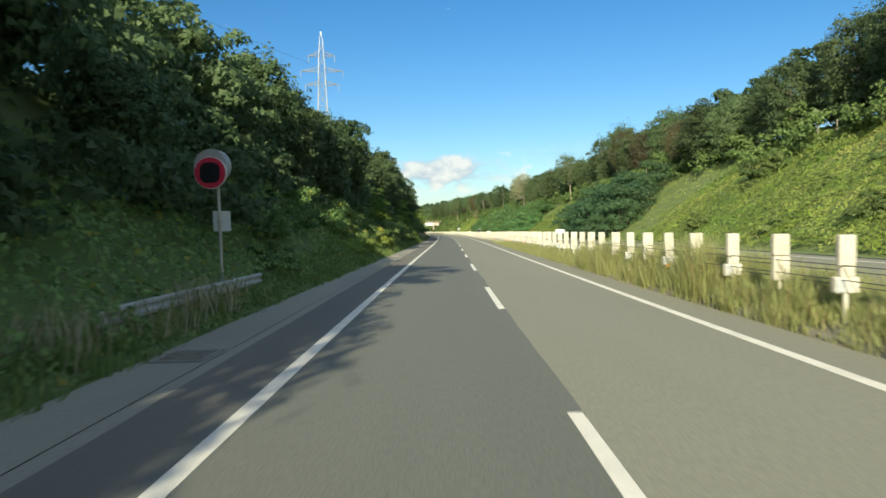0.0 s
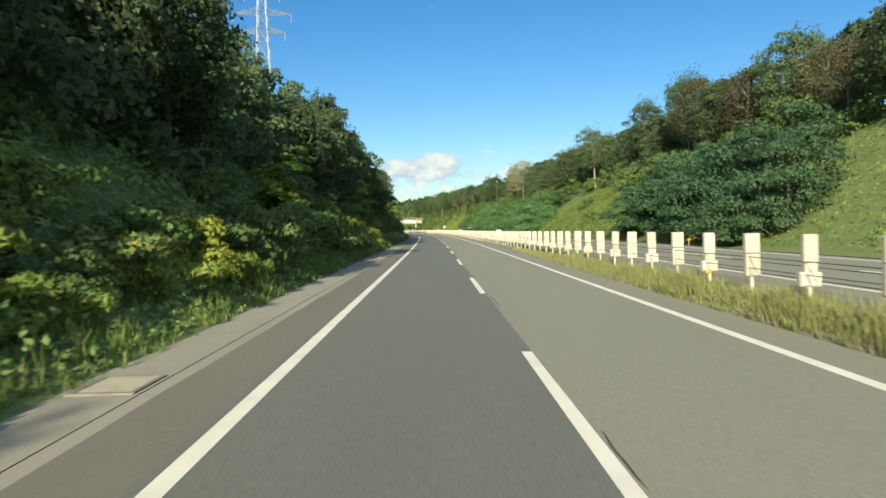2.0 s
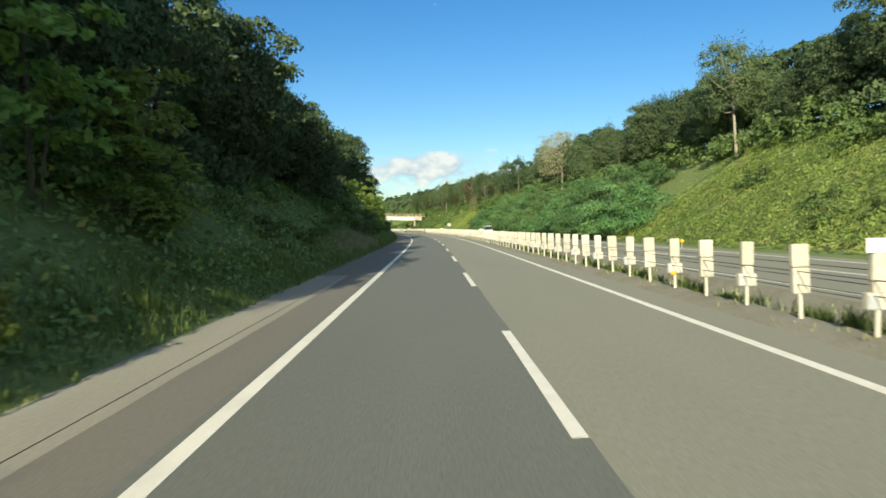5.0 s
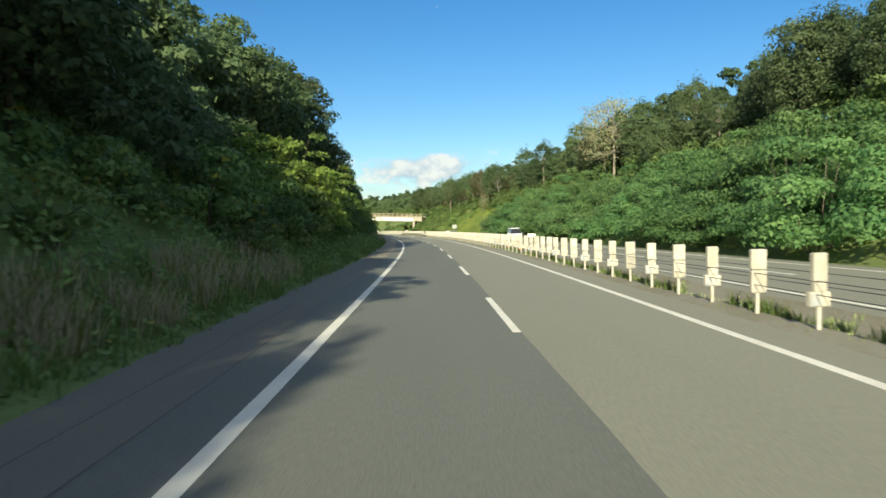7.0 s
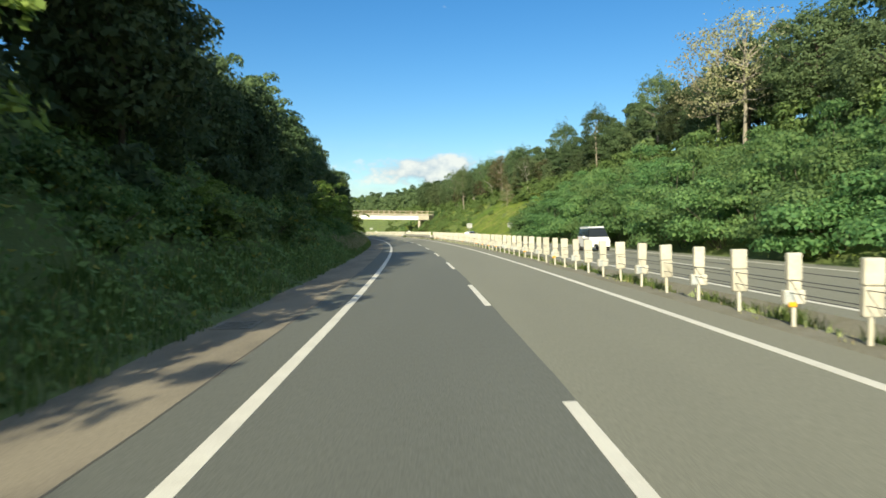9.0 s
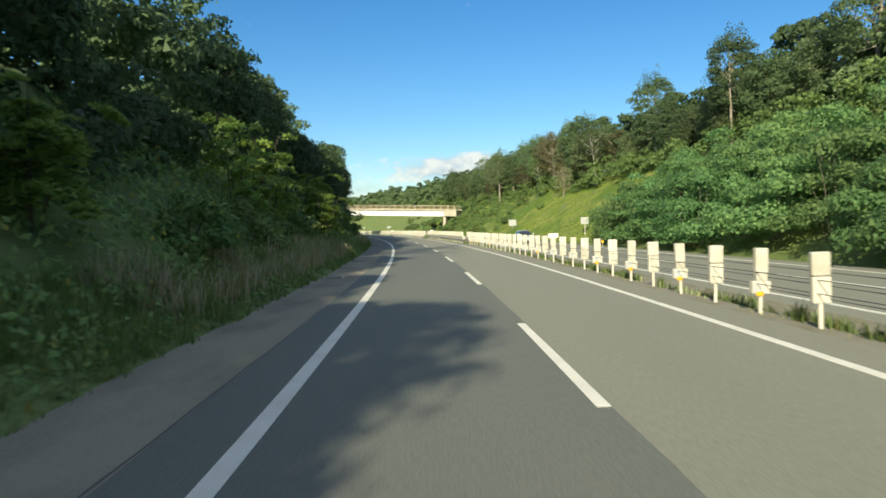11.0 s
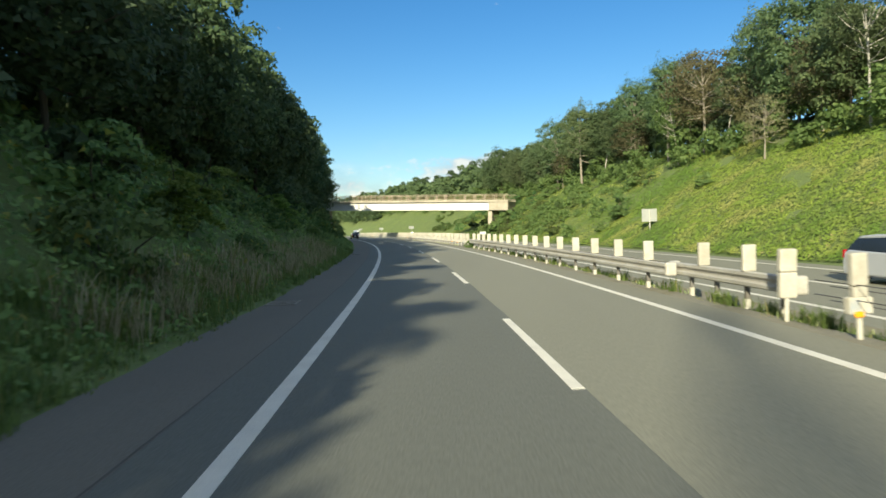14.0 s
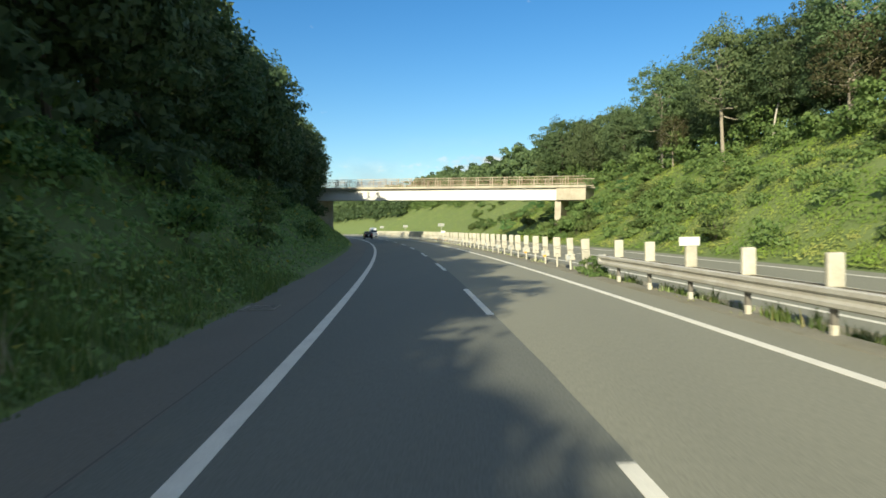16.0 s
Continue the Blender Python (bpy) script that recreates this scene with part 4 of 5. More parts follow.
woods("thicket", [(s + rnd.uniform(-1.5, 1.5), foot_l(s) + b + rnd.uniform(-1, 1), rnd.uniform(1.0, 2.6), 3.2) for s in np.arange(352, 412, 3.0) for b in (2.0, 4.6, 7.2, 9.8, 12.4) if rnd.random() < 0.75 - 0.02 * max(0, 372 - s)], 71, 0.13, 420, LEAF_MID, "low green thicket on the slope below the overpass")
woods("thicket", [(s + rnd.uniform(-1, 1), foot_l(s) + 20.5 + rnd.uniform(-1.2, 1.2), rnd.uniform(4, 7), 6.5) for s in np.arange(28, 440, 3.8)], 69, 0.3, 560, LEAF, "leafy thicket behind the hill's fence")

# ---- bushes ----
locust = [bush_proto(70 + i, h, w, 0.098, 5600, LEAF_LOCUST, "dense blue-green locust bush beside the road", fine=True) for i, (h, w) in enumerate(((4.2, 5.2), (5.0, 5.0), (3.6, 5.4)))]
deep_locust = [bush_proto(73 + i, h, w, 0.105, 5600, LEAF_DEEP, "dense dark blue-green locust thicket beside the road", fine=True) for i, (h, w) in enumerate(((4.6, 5.0), (5.2, 5.2)))]
spots = [(s + rnd.uniform(-1, 1), foot_l(s) + b + rnd.uniform(-0.8, 0.8)) for a, e in ((79, 112), (165, 287)) for b, late in ((1.3, 3), (4.8, 8), (8.4, 15)) for s in np.arange(a + late, e, 4.2)]
plant(locust, [q for q in spots if q[0] > 140], "locust bushes beside the road", rnd, 1.1, 1.5)
plant(deep_locust, [q for q in spots if q[0] < 140], "tall locust bushes beside the road", rnd, 1.15, 1.6)
shrubs = [bush_proto(80 + i, h, w, f, n, LEAF_SHRUB, "leafy green shrub on the bank", fine=True) for i, (h, w, f, n) in enumerate(((1.9, 2.8, 0.085, 2100), (2.5, 3.2, 0.1, 2000), (2.2, 2.6, 0.1, 1600)))]
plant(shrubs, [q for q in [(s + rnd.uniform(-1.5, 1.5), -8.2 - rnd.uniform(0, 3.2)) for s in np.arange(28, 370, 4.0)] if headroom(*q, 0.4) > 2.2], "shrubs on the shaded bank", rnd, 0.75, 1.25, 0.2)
green_shrubs = [bush_proto(84 + i, h, w, 0.11, 2000, LEAF_MID, "rounded green shrub in the rough grass", fine=True) for i, (h, w) in enumerate(((1.8, 2.8), (2.4, 3.0)))]
plant(green_shrubs, [(s, foot_l(s) + rnd.uniform(1.5, 12)) for s in [rnd.uniform(290, 345) for _ in range(7)] + [rnd.uniform(345, 440) for _ in range(14)] + [rnd.uniform(112, 166) for _ in range(9)] + [rnd.uniform(30, 64) for _ in range(12)] + [rnd.uniform(388, 470) for _ in range(22)]],
      "shrubs on the grass bank", rnd, 0.6, 1.2, 0.2)
plant(green_shrubs, [(rnd.uniform(366, 398), foot_l(376) + rnd.uniform(1.5, 9.5)) for _ in range(24)], "shrubs below the overpass", rnd, 0.55, 1.0, 0.2)
plant(shrubs, [(s, -7.6 - rnd.uniform(0, 1.8)) for s in np.arange(44, 66, 1.7)] + [(s, -8.6 - rnd.uniform(0, 2.0)) for s in np.arange(172, 208, 2.4)], "sunlit shrubs on the bank", rnd, 0.55, 0.9, 0.1)
plant(shrubs, [(s, -9.4 - rnd.uniform(0, 1.4)) for s in np.arange(163, 184, 2.3)], "tall leafy shrubs on the bank", rnd, 1.2, 1.7, 0.1)
plant(green_shrubs, [(s, foot_l(s) + b) for s, b in ((392.0, 1.0), (393.5, 2.6), (394.8, 0.8), (395.5, 3.4), (395.2, 2.0), (393.0, 4.4), (390.5, 2.4))], "shrubs round the overpass pier", rnd, 1.1, 1.5, 0.1)
plant(locust[:2], [(rnd.uniform(388, 425), foot_l(400) + rnd.uniform(2.5, 11)) for _ in range(14)], "bushes beside the overpass", rnd, 0.5, 0.85, 0.1)
saplings = [sapling_proto(94, 5.2, 2.3, 0.17, LEAF_SAPLING, "light green sapling with broad leaves in flat layers"),
            sapling_proto(95, 4.4, 2.0, 0.16, LEAF_SAPLING, "light green sapling with broad leaves in flat layers")]
ferny = [sapling_proto(96, 3.8, 1.9, 0.1, LEAF_SAPLING, "slender sapling with long feathery compound leaves", True), sapling_proto(97, 3.0, 1.7, 0.09, LEAF_SAPLING, "slender sapling with long feathery compound leaves", True)]
plant(saplings, [(182.2, -8.8), (183.8, -8.3), (185.4, -8.9), (187.0, -8.4), (188.6, -9.0), (190.2, -9.2), (182.0, -10.0), (186.4, -10.0), (115.0, -9.8), (121.0, -10.2), (258.0, -10.6), (250.0, -10.4), (175.0, -10.0), (168.0, -9.8)],
      "saplings on the bank", rnd, 0.95, 1.2, 0.2)
plant(ferny, [(77.0, -9.0), (78.2, -9.4), (76.6, -9.8), (87.5, -11.0), (270.0, -9.8), (273.5, -10.0), (263.4, -8.0), (265.0, -8.4), (117.5, -9.2), (119.5, -9.0), (254.0, -9.4), (247.0, -9.2), (301.0, -9.4), (322.0, -9.8), (233.0, -9.6), (203.5, -9.0)],
      "feathery saplings on the bank", rnd, 0.9, 1.25, 0.2)
plant(green_shrubs, [(341.2, 5.15), (342.3, 5.35)], "weeds round the rail's end", rnd, 0.32, 0.4, 0.05)
arching = [bush_proto(98, 1.5, 2.5, 0.075, 2600, LEAF_ARCH, "sunlit yellow-green arching weeds on the bank", 4.2), bush_proto(99, 1.9, 2.3, 0.08, 2400, LEAF_ARCH, "sunlit yellow-green arching weeds on the bank", 3.6)]
plant(arching, [(s + rnd.uniform(-0.7, 0.7), l + rnd.uniform(-0.5, 0.5)) for s in np.arange(43, 66, 2.3) for l in (-7.5, -8.9)] + [(s, l) for s in (46.5, 49.5, 52.5, 55.5) for l in (-10.3,)], "arching weeds on the bank", rnd, 0.6, 0.95, 0.15)
golden = [bush_proto(90, 1.7, 2.6, 0.065, 3800, LEAF_GOLD, "sunlit yellow flowering shrub on the bank", fine=True)]
plant(golden, [(61.0, -8.0), (96.8, -8.4), (98.4, -9.2), (99.0, -7.9), (100.8, -8.8), (101.5, -7.7), (103.0, -8.6), (104.5, -7.6), (105.6, -8.7), (107.0, -8.2), (109.0, -7.8)], "yellow shrubs on the bank", rnd, 0.9, 1.25, 0.2)
edge_rnd = random.Random(77)
plant(shrubs, [(s + edge_rnd.uniform(-0.6, 0.6), -7.5 - edge_rnd.uniform(0, 1.3)) for s in np.arange(66, 92, 1.9)], "overhanging shrubs beside the gutter", edge_rnd, 0.95, 1.45, 0.15)
discard(deep_locust + birch + dark_trees + green + russet + slim + pale + locust + shrubs + green_shrubs + saplings + ferny + arching + golden)

# ---- drains ----
GRATE = surface("drain_grate", (0.25, 0.24, 0.21), 0.2, 3.0, 20.0, 0.6, 0.2, 0.2, other=(0.15, 0.13, 0.1))
for s in (11.5, 51.3, 88.4, 194.4, 246.5, 259.7, 297.5, 334.3):
    grate = empty("drain_grate", stand(s, -5.55, 0.012), "weathered metal drain grate set in the gutter", "drain grate", "drains along the gutter")
    part("frame", box(box(box(box(bmesh.new(), -0.42, -0.36, -0.5, 0.5, -0.1, 0.01), 0.36, 0.42, -0.5, 0.5, -0.1, 0.01), -0.36, 0.36, -0.5, -0.44, -0.1, 0.01), -0.36, 0.36, 0.44, 0.5, -0.1, 0.01), GRATE, grate)
    for i in range(9):
        part("slat", box(bmesh.new(), -0.36, 0.36, -0.4 + 0.1 * i - 0.02, -0.4 + 0.1 * i + 0.02, -0.05, 0.006), GRATE, grate)

# ---- bridge ----
A, B = Vector((-50.0, 412.6, 0.0)), Vector((-2.0, 397.8, 0.0))
span = (B - A).length
b_turn = math.atan2((B - A).y, (B - A).x)
tilt_b = math.atan2(5.2 - 6.4, 33.0)
bridge = empty("overpass", Matrix.Translation((A.x, A.y, 6.72)) @ Matrix.Rotation(b_turn, 4, "Z") @ Matrix.Rotation(-tilt_b, 4, "Y"), "white girder overpass with a brown railing across the road", "bridge")


def on_bridge(name, material, label="", *boxes, bevel=0.02):
    bm = bmesh.new()
    for b in boxes:
        box(bm, *b, bevel)
    return part(name, bm, material, bridge, label)


on_bridge("girder", GIRDER, "white painted steel girder", (4.0, span - 6.8, 0.0, 0.35, 0.0, 1.44))
on_bridge("lower_flange", GIRDER, "", (4.0, span - 6.8, -0.12, 0.47, -0.05, 0.0))
on_bridge("upper_flange", GIRDER, "", (4.0, span - 6.8, -0.1, 0.45, 1.44, 1.5))
on_bridge("girder", GIRDER, "white painted steel girder", (4.0, span - 6.8, 4.2, 4.55, 0.0, 1.5))
on_bridge("deck", CONCRETE, "concrete deck slab", (0.0, span - 3.0, -0.55, 5.1, 1.5, 1.66))
on_bridge("kerb", CONCRETE, "", (0.0, span - 3.0, -0.55, -0.25, 1.66, 1.82))
on_bridge("kerb", CONCRETE, "", (0.0, span - 3.0, 4.8, 5.1, 1.66, 1.82))
on_bridge("abutment", CONCRETE, "stained concrete abutment", (span - 6.8, span - 3.1, -0.35, 5.0, -0.05, 1.5))
on_bridge("abutment", CONCRETE, "stained concrete abutment", (-2.0, 4.0, -0.5, 5.0, -3.0, 1.5))
on_bridge("pier", CONCRETE, "tapered concrete pier", (span - 7.1, span - 6.3, 0.2, 4.2, -5.6, -0.05))
on_bridge("pier", CONCRETE, "tapered concrete pier", (6.2, 7.0, 0.2, 4.2, -6.5, -0.05))
for y in (-0.4, 4.95):
    for z in (1.98, 2.88):
        on_bridge("rail", RAIL_RUST, "", (0.2, span - 3.1, y - 0.03, y + 0.03, z, z + 0.06), bevel=0.008)
    for i in range(int((span - 3.5) * 5)):
        x = 0.4 + 0.2 * i
        on_bridge("baluster", RAIL_BROWN, "", (x - 0.012, x + 0.012, y - 0.012, y + 0.012, 2.0, 2.9), bevel=0.0)
    for i in range(int((span - 3.3) / 2.0)):
        for o in (0.0, 0.32):
            x = 0.6 + 2.0 * i + o
            on_bridge("rail_post", RAIL_RUST, "", (x - 0.03, x + 0.03, y - 0.05, y + 0.05, 1.8, 2.96), bevel=0.0)


# ---- signs ----
ring = empty("round_sign", stand(21.9, -8.8, float(rise(21.9, -8.8)) - 0.3), "round red-ringed dark sign with a grey hood on a steel pole", "traffic sign")
part("pole", tube(bmesh.new(), (0.2, 0.0, -0.2), (0.15, 0.0, 4.26 - float(rise(21.9, -8.8))), 0.05), STEEL, ring)
z0 = 3.96 - float(rise(21.9, -8.8)) + 0.3


def disc(bm, r, y0, y1, x, z, sides=40):
    return tube(bm, (x, y0, z), (x, y1, z), r, sides=sides)


part("hood", disc(disc(bmesh.new(), 0.535, 0.02, 0.34, -0.04, z0 + 0.26), 0.52, -0.16, 0.02, -0.03, z0 + 0.24), plain("hood_grey", (0.3, 0.31, 0.31), 0.55), ring, "grey sheet metal hood")
part("rim", disc(bmesh.new(), 0.515, -0.25, -0.16, 0.0, z0), plain("pale_rim", (0.6, 0.58, 0.58), 0.5), ring, "thin pale rim")
part("red_ring", disc(bmesh.new(), 0.492, -0.27, -0.25, 0.0, z0), RED_RING, ring, "red painted ring")
face = bmesh.new()
box(face, -0.32, 0.32, -0.29, -0.268, z0 - 0.325, z0 + 0.325, 0.0)
bmesh.ops.bevel(face, geom=[e for e in face.edges if abs((e.verts[0].co - e.verts[1].co).y) > 0.01], offset=0.22, segments=6, affect="EDGES", profile=0.5)
part("dark_face", face, DARK_FACE, ring, "dark unlit face")
zp = 2.09 - float(rise(21.9, -8.8)) + 0.3
part("plate", box(bmesh.new(), -0.07, 0.5, 0.06, 0.08, zp, zp + 0.65, 0.004), plain("plate_white", (0.6, 0.64, 0.64), 0.5), ring, "blank white plate")
part("clamp", box(bmesh.new(), 0.1, 0.24, -0.056, 0.062, zp + 0.28, zp + 0.36, 0.006), STEEL, ring)


def back_sign(s, l, z0, z1, w, label):
    ob = empty("road_sign", stand(s, l, float(rise(s, l)) - 0.2, 0.06), label, "traffic sign", "signs facing away")
    g = float(rise(s, l)) - 0.2
    part("pole", tube(bmesh.new(), (0, -0.06, -0.2), (0, -0.06, z1 - g - 0.1), 0.045), STEEL, ob)
    part("board", box(bmesh.new(), -w / 2, w / 2, 0.0, 0.02, z0 - g, z1 - g, 0.005), SIGN_BACK, ob, "bare aluminium back of the board")
    for f in (0.2, 0.5, 0.8):
        z = z0 - g + (z1 - z0) * f
        part("stiffener", box(bmesh.new(), -w / 2 + 0.04, w / 2 - 0.04, -0.025, 0.0, z - 0.02, z + 0.02), SIGN_BACK, ob)


back_sign(333.5, 19.9, 2.0, 3.1, 1.4, "bare metal back of a road sign on the grass bank")
back_sign(293.8, 19.0, 2.0, 2.8, 0.95, "bare metal back of a road sign beside the bushes")
for s, l in ((464, 16.6), (510, 16.8), (546, 16.8)):
    back_sign(s, l, 2.2, 2.9, 1.5, "small pale road sign far round the bend")

# ---- pylon ----
PYLON = surface("pylon_steel", (0.27, 0.30, 0.33), 0.05, 1.0, 5.0, 0.5, 0.0, 0.2, other=(0.32, 0.35, 0.38))
base_p = place(168.0, -32.5, 12.0)
pylon = empty("pylon", Matrix.Translation(base_p) @ Matrix.Rotation(0.1, 4, "Z"), "tall pale grey lattice power pylon behind the trees", "pylon")
levels = [(0.0, 2.6), (7.0, 2.15), (13.0, 1.75), (18.0, 1.4), (22.5, 1.15), (26.0, 1.0), (29.0, 0.9), (32.0, 0.8), (35.5, 0.65), (38.5, 0.45), (41.7, 0.06)]
bm = bmesh.new()
for (za, ra), (zb, rb) in zip(levels, levels[1:]):
    ca = [Vector((ra * x, ra * y, za)) for x, y in ((-1, -1), (1, -1), (1, 1), (-1, 1))]
    cb = [Vector((rb * x, rb * y, zb)) for x, y in ((-1, -1), (1, -1), (1, 1), (-1, 1))]
    for i in range(4):
        k = (i + 1) % 4
        tube(bm, ca[i], cb[i], 0.08, sides=4)
        tube(bm, ca[i], cb[k], 0.045, sides=4)
        tube(bm, ca[k], cb[i], 0.045, sides=4)
        tube(bm, cb[i], cb[k], 0.045, sides=4)
part("tower", bm, PYLON, pylon)
for z, reach in ((35.3, 3.3), (31.4, 5.4), (27.9, 4.2)):
    for side in (-1, 1):
        bm = bmesh.new()
        tip = Vector((side * reach, 0, z + 0.1))
        for y in (-0.75, 0.75):
            tube(bm, (side * 0.7, y, z), tip, 0.07, sides=4)
            tube(bm, (side * 0.7, y, z + 1.1), tip, 0.06, sides=4)
            for f in (0.3, 0.6):
                a = Vector((side * 0.7, y, z)).lerp(tip, f)
                tube(bm, a, Vector((side * 0.7, y, z + 1.1)).lerp(tip, f), 0.04, sides=4)
        part("cross_arm", bm, PYLON, pylon)
        bm = tube(bmesh.new(), tip, tip - Vector((0, 0, 1.7)), 0.09, 0.05, 6)
        part("insulator", bm, PYLON, pylon, "hanging insulator string")
for z, reach in ((35.3, -3.3), (31.4, -5.4), (27.9, -4.2)):
    a = base_p + Vector((reach, 0, z - 1.6))
    b = Vector((-110.0, 40.0, 62.0 + (z - 31) * 1.2))
    pts = [a.lerp(b, f) - Vector((0, 0, 14 * f * (1 - f))) for f in np.linspace(0, 1, 25)]
    edge = [Vector((0.03 * math.cos(k), 0.0, 0.03 * math.sin(k))) for k in (0, 1.57, 3.14, 4.71)]
    me = bpy.data.meshes.new("power_line")
    me.from_pydata([p + o for p in pts for o in edge], [], [(4 * i + k, 4 * i + (k + 1) % 4, 4 * i + 4 + (k + 1) % 4, 4 * i + 4 + k) for i in range(24) for k in range(4)])
    me.materials.append(CABLE)
    tagged(new("power_line", me), "thin dark sagging overhead power line", "power line", "overhead lines")

# ---- roadside markers ----
for s in (88.0, 144.8, 277.6):
    marker = empty("marker_post", stand(s, opp_near(s) + 8.0, float(opp_z(s))), "short grey marker post with a round orange reflector", "marker post", "markers along the far edge")
    part("pole", tube(bmesh.new(), (0, 0, -0.1), (0, 0, 0.38), 0.025, sides=8), STEEL, marker)
    part("reflector", tube(bmesh.new(), (0, -0.045, 0.45), (0, -0.02, 0.45), 0.12, sides=20), ORANGE, marker, "round orange reflector")

# ---- hill fence ----
fence = empty("fence", Matrix.Identity(4), "pale post and wire fence above the grass bank", "fence")
fs = [50 + 3.0 * i for i in range(14)]
for s in fs:
    bm = tube(bmesh.new(), (0, 0, -0.3), (0, 0, 1.5), 0.06, 0.05, 8)
    bm.transform(Matrix.Translation(place(s, 33.4, float(rise(s, 33.4)))))
    part("post", bm, BARK_PALE, fence)
for h in (0.7, 1.35):
    bm = bmesh.new()
    limb(bm, [place(s, 33.4, float(rise(s, 33.4)) + h) for s in fs], 0.015, 0.015, 4)
    part("wire", bm, STEEL, fence)


# ---- vehicles ----
def outline(bm, pts, x0, x1, inset=0.0):
    """A side view (y, z) drawn across the width; the upper edge may lean in."""
    top = max(z for y, z in pts)
    low = min(z for y, z in pts)
    sides = []
    for sign, x in ((-1, x0), (1, x1)):
        sides.append([bm.verts.new((x - sign * inset * (z - low) / (top - low + 1e-6), y, z)) for y, z in pts])
    bm.faces.new(sides[0])
    bm.faces.new(sides[1][::-1])
    n = len(pts)
    for i in range(n):
        bm.faces.new((sides[0][i], sides[1][i], sides[1][(i + 1) % n], sides[0][(i + 1) % n]))
    bmesh.ops.recalc_face_normals(bm, faces=bm.faces[:])
    return bm


def vehicle(name, label, m, paint, body, cabin, roof, width, axles, tyre=0.31):
    """A vehicle that drives towards +y."""
    ob = empty(name, m, label, "car")
    w = width / 2
    bm = outline(bmesh.new(), body, -w, w, 0.05)
    bmesh.ops.bevel(bm, geom=bm.edges[:], offset=0.05, segments=2, affect="EDGES", profile=0.5)
    part("body", bm, paint, ob)
    part("window", outline(bmesh.new(), cabin, -w + 0.05, w - 0.05, 0.16), GLASS, ob, "dark tinted windows")
    bm = outline(bmesh.new(), roof, -w + 0.18, w - 0.18, 0.03)
    bmesh.ops.bevel(bm, geom=bm.edges[:], offset=0.03, segments=2, affect="EDGES", profile=0.5)
    part("roof", bm, paint, ob)
    y0, y1 = min(y for y, z in body), max(y for y, z in body)
    for sx in (-1, 1):
        part("tail_light", box(bmesh.new(), sx * (w - 0.13) - 0.1, sx * (w - 0.13) + 0.1, y0 - 0.02, y0 + 0.1, 0.75, 1.02, 0.02), TAIL, ob, "red tail light")
        part("headlight", box(bmesh.new(), sx * (w - 0.2) - 0.17, sx * (w - 0.2) + 0.17, y1 - 0.12, y1 + 0.01, 0.6, 0.78, 0.03), HEAD, ob, "clear headlight")
        part("mirror", box(bmesh.new(), sx * (w + 0.1) - 0.09, sx * (w + 0.1) + 0.09, y1 - 1.25, y1 - 1.1, 1.0, 1.16, 0.03), paint, ob)
        for y in axles:
            wheel = part("wheel", tube(bmesh.new(), (sx * (w - 0.2), y, tyre), (sx * (w + 0.01), y, tyre), tyre, sides=24), TYRE, ob, "black rubber tyre")
            part("rim", tube(bmesh.new(), (sx * (w - 0.05), y, tyre), (sx * (w + 0.02), y, tyre), tyre * 0.62, sides=20), RIM, wheel, "silver rim")
    part("number_plate", box(bmesh.new(), -0.17, 0.17, y0 - 0.03, y0, 0.62, 0.78, 0.004), BLANK, ob, "blank pale plate")
    part("number_plate", box(bmesh.new(), -0.17, 0.17, y1, y1 + 0.03, 0.42, 0.58, 0.004), BLANK, ob, "blank pale plate")
    part("grille", box(bmesh.new(), -0.45, 0.45, y1 - 0.05, y1 + 0.015, 0.32, 0.56, 0.02), DARK_FACE, ob)
    return ob


VAN = [(-2.3, 0.25), (-2.35, 1.1), (-2.25, 1.15), (1.6, 1.1), (2.25, 0.9), (2.35, 0.3)]
vehicle("van", "white high-roof van driving away in the overtaking lane", stand(474.0, 1.85), CAR_WHITE, VAN, [(-2.3, 1.05), (-2.2, 1.75), (0.95, 1.75), (1.75, 1.05)],
        [(-2.22, 1.7), (-2.15, 2.15), (-1.5, 2.25), (0.6, 2.2), (1.0, 1.7)], 1.75, (-1.5, 1.5))
SALOON = [(-2.1, 0.3), (-2.15, 0.95), (-1.9, 1.02), (0.9, 0.98), (1.9, 0.8), (2.05, 0.35)]
vehicle("car", "black estate car driving away in the inner lane", stand(446.0, -1.9), CAR_BLACK, SALOON, [(-2.0, 0.95), (-1.75, 1.45), (0.1, 1.47), (0.95, 0.95)], [(-1.75, 1.42), (-1.6, 1.52), (-0.1, 1.54), (0.1, 1.42)], 1.72, (-1.3, 1.35))
vehicle("car", "silver-white hatchback coming along the opposite carriageway", stand(297.0, 12.5, float(opp_z(297)), math.pi), CAR_SILVER,
        [(-2.0, 0.26), (-2.06, 0.62), (-2.0, 0.95), (-1.8, 1.02), (-0.2, 0.98), (1.0, 0.94), (1.75, 0.8), (2.05, 0.58), (2.1, 0.4), (2.05, 0.24)],
        [(-1.95, 0.95), (-1.6, 1.38), (-1.2, 1.43), (0.1, 1.44), (1.3, 0.92)], [(-1.6, 1.36), (-1.45, 1.45), (-0.8, 1.5), (-0.2, 1.49), (0.15, 1.42)], 1.62, (-1.3, 1.3), 0.3)
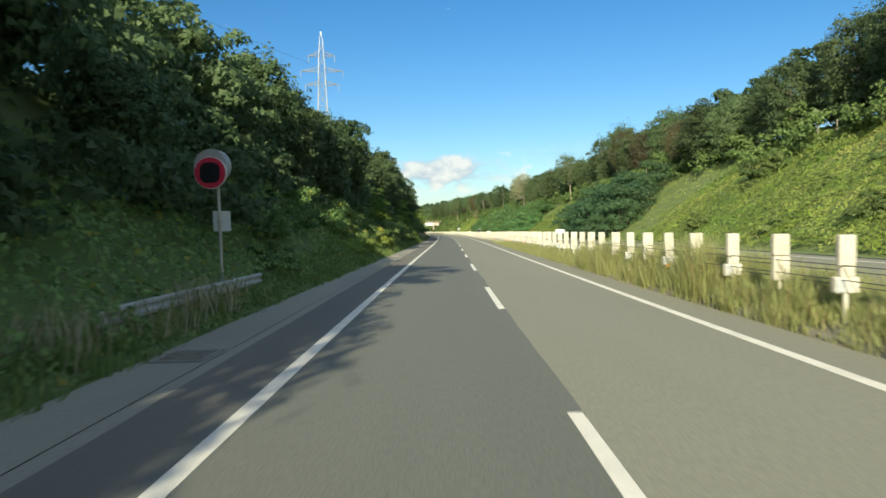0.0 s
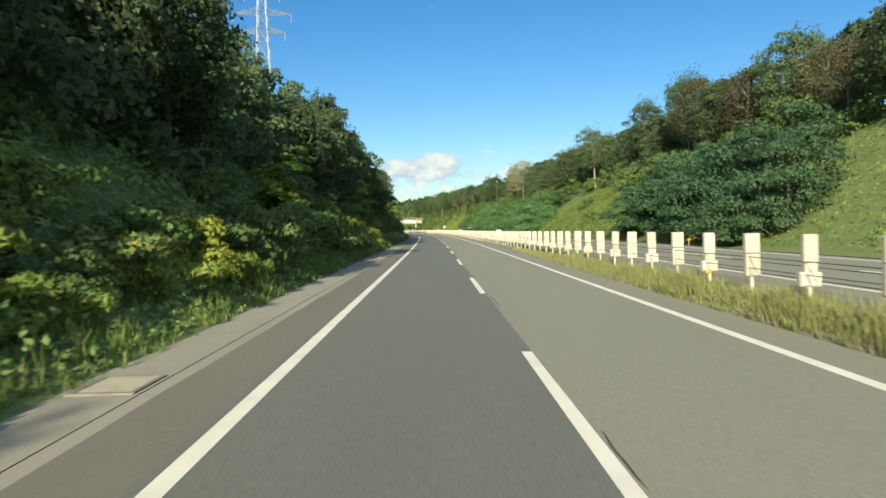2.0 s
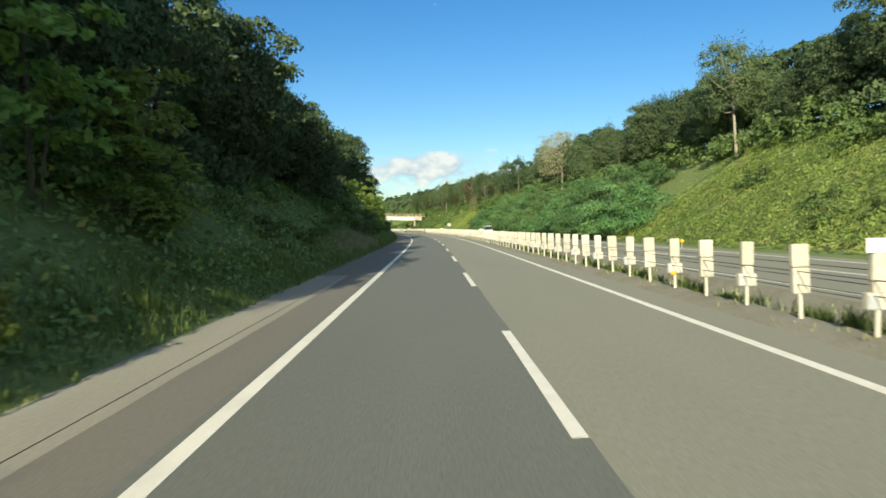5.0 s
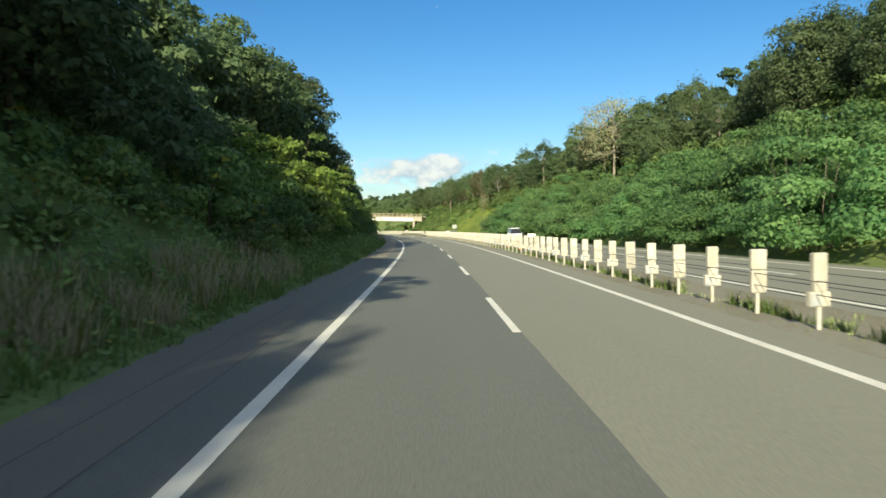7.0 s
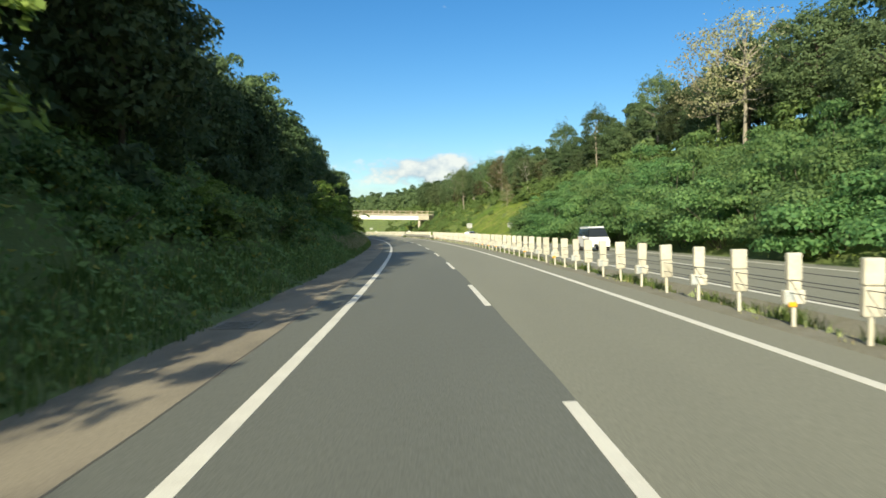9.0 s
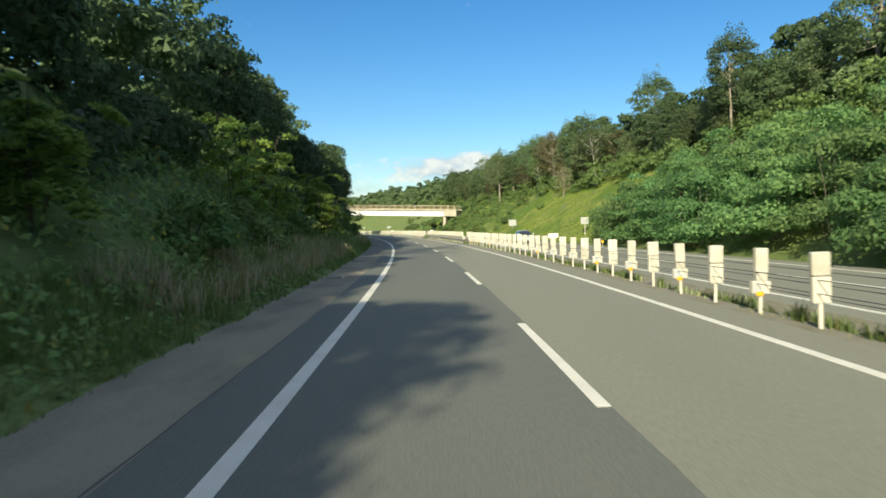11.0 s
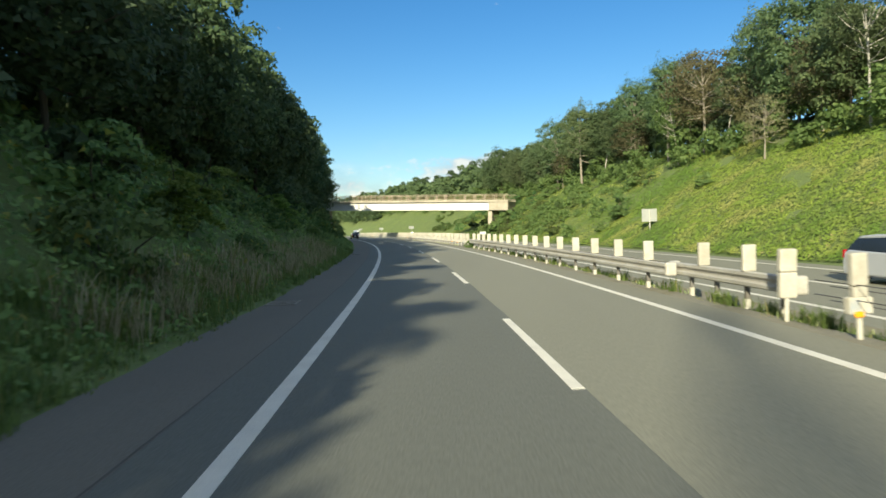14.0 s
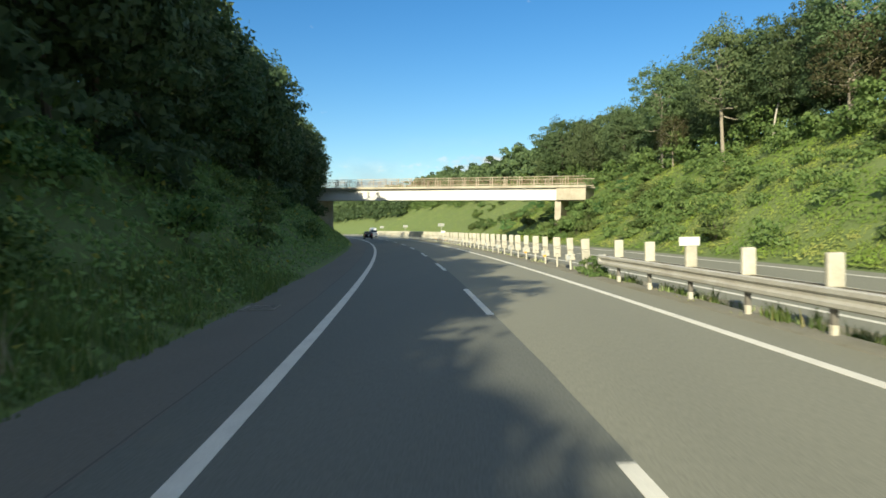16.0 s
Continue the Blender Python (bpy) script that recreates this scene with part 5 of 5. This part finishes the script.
vehicle("van", "small white van coming along the opposite carriageway", stand(230.0, 12.2, float(opp_z(229)), math.pi), CAR_WHITE, [(-1.7, 0.3), (-1.72, 1.1), (-1.6, 1.15), (1.35, 1.1), (1.6, 0.95), (1.68, 0.35)],
        [(-1.65, 1.05), (-1.55, 1.75), (0.9, 1.78), (1.4, 1.05)], [(-1.58, 1.7), (-1.5, 1.86), (0.7, 1.88), (0.95, 1.72)], 1.6, (-1.1, 1.15), 0.28)

# ---- undergrowth and grass ----
rng = np.random.RandomState(7)
s, l = scatter(rng, 100000, -8, 430, -14.0, -6.3)
keep = (s > 27) | (l < -8.35) | ((s < 13.5) & (l < -6.8))
s, l = s[keep], l[keep]
up, tip = mounds(s, l, 1.1, 5, 1.15)
near = np.clip((-6.0 - l) * 0.8, 0.15, 1)
cover("undergrowth", s, l, 0.05 + up * rng.uniform(0.6, 1, len(s)) * near, np.interp(-l, (6, 9, 15), (0.085, 0.13, 0.22)), LEAF_WEED, 8, "tangled green vines and weeds covering the bank", jitter=0.45, tip=(tip[0] * near, tip[1] * near))
clump_s, clump_l = scatter(rng, 5200, -8, 345, -8.3, -6.05)
pick = rng.randint(0, 5200, 92000)
s, l = clump_s[pick] + rng.normal(0, 0.13, 92000), np.minimum(clump_l[pick] + rng.normal(0, 0.13, 92000), -6.0)
tall = (0.22 + 0.75 * lumps(clump_s, clump_l, 1.7, 9))[pick] * np.interp(-l, (6.0, 6.5, 8.3), (0.3, 0.75, 1.1)) * np.interp(s, (10, 15, 23, 27), (0.95, 0.4, 0.4, 1.0))
blades("verge_grass", s, l, tall, GRASS, 10, "uncut green grass in clumps along the gutter", 0.011, 0.4)
s, l = scatter(rng, 42000, -8, 345, -8.6, -6.15)
cover("low_weeds", s, l, 0.04 + 0.45 * lumps(s, l, 0.7, 23) * rng.uniform(0.4, 1, len(s)) * np.clip((-6.05 - l) * 1.2, 0.15, 1), 0.085, LEAF_WEED, 24, "low leafy weeds along the gutter", jitter=0.5)
bits = [scatter(rng, n, a, b, 0.0, 15.6) for a, b, n in ((26, 72, 36000), (72, 112, 5000), (112, 166, 34000), (166, 289, 8000), (289, 345, 62000), (345, 430, 40000), (430, 560, 9000))]
s, l = np.concatenate([q[0] for q in bits]), np.concatenate([q[1] for q in bits])
l = l + opp_near(s) + 10.0
up, tip = mounds(s, l, 1.7, 12, 1.0)
k = np.interp(s, (60, 112, 166, 289), (0.85, 0.6, 0.6, 0.35))
up, tip = up * k, (tip[0] * k * 0.8, tip[1] * k * 0.8)
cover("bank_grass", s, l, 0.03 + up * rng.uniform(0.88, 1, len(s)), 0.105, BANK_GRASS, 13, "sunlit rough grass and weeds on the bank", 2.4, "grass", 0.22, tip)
bits = [scatter(rng, n, a, b, 0.6, 15.0) for a, b, n in ((26, 74, 26000), (104, 168, 42000))]
s, l = np.concatenate([q[0] for q in bits]), np.concatenate([q[1] for q in bits])
keep = lumps(s, l, 2.6, 31) > np.interp(s, (74, 104), (0.42, 0.3))
s, l = s[keep], l[keep] + opp_near(s[keep]) + 10.0
up, tip = mounds(s, l, 2.2, 33, 1.25)
cover("bank_weeds", s, l, 0.1 + up * rng.uniform(0.6, 1, len(s)), 0.11, LEAF_VINE, 34, "lumpy leafy weeds and vines on the sunlit bank", 1.9, jitter=0.28, tip=tip)
clump_s, clump_l = scatter(rng, 2300, 4, 78, 4.85, 7.3)
clump_s[700:1200], clump_l[700:1200] = rng.uniform(5, 18, 500), rng.uniform(4.9, 6.4, 500)
clump_s[1200:1900] = rng.uniform(17, 31, 700)
clump_s[1900:], clump_l[1900:] = rng.uniform(30, 74, 400), rng.uniform(4.86, 5.4, 400)
pick = rng.randint(0, 2300, 56000)
s, l = clump_s[pick] + rng.normal(0, 0.15, 56000), np.maximum(clump_l[pick] + rng.normal(0, 0.15, 56000), 4.8)
tall = np.clip(lumps(clump_s, clump_l, 1.7, 14) * 1.25, 0.15, 1)[pick] * np.interp(s, (4, 11, 17, 29, 36, 78), (0.5, 0.75, 1.35, 1.25, 0.65, 0.36))
n = 24000
bs, bl = rng.uniform(20, 96, n), 4.86 + np.abs(rng.normal(0, 0.3, n))
s, l, tall = np.concatenate((s, bs)), np.concatenate((l, bl)), np.concatenate((tall, (0.14 + 0.3 * lumps(bs, bl, 0.8, 45)) * np.interp(bs, (20, 60, 80, 92), (1.1, 0.95, 0.6, 0.2))))
blades("median_grass", s, l, tall, GRASS_DRY, 15, "tall yellowing grass in clumps on the median", 0.008, 0.55)
s, f = rng.uniform(66, 420, 30000), rng.uniform(0, 1, 30000)
l = post_l(s) + 0.1 + f * (opp_near(s) - 1.0 - post_l(s) - 0.1)
keep = lumps(s, l, 1.4, 16) > 0.55
blades("median_weeds", s[keep], l[keep], 0.06 + 0.2 * lumps(s[keep], l[keep], 0.9, 18), GRASS_DRY, 17, "low green weeds in the median ditch", 0.014)
s, f = rng.uniform(60, 420, 5000), rng.uniform(0, 1, 5000)
l = 4.95 + f * (post_l(s) + 0.1 - 4.95)
keep = lumps(s, l, 1.6, 19) > 0.62
blades("median_weeds", s[keep], l[keep], np.full(keep.sum(), 0.1), GRASS_DRY, 20, "sparse dry weeds between the barrier posts", 0.01, 0.6)
clump_s, clump_f = rng.uniform(70, 342, 1500), rng.uniform(0.15, 0.8, 1500)
keep = lumps(clump_s, clump_f, 2.2, 41) > 0.4
clump_s, clump_f = clump_s[keep], clump_f[keep]
pick = rng.randint(0, len(clump_s), 30000)
s = clump_s[pick] + rng.normal(0, 0.16, 30000)
l = post_l(s) + clump_f[pick] + rng.normal(0, 0.08, 30000)
blades("ditch_grass", s, l, 0.14 + 0.42 * lumps(clump_s, clump_f, 1.3, 42)[pick], GRASS, 43, "green grass tufts along the median ditch behind the posts", 0.012, 0.5)
bits = [(rng.uniform(a, b, n), rng.uniform(-8.2, -6.5, n)) for a, b, n in ((142, 166, 7000), (232, 268, 11000), (290, 326, 9000), (2, 20, 1500))]
s, l = np.concatenate([q[0] for q in bits]), np.concatenate([q[1] for q in bits])
keep = lumps(s, l, 1.1, 21) > 0.5
blades("seeding_grass", s[keep], l[keep], np.full(keep.sum(), 0.95), STRAW, 22, "pale seeding grass in tufts on the bank", 0.012, 0.5)
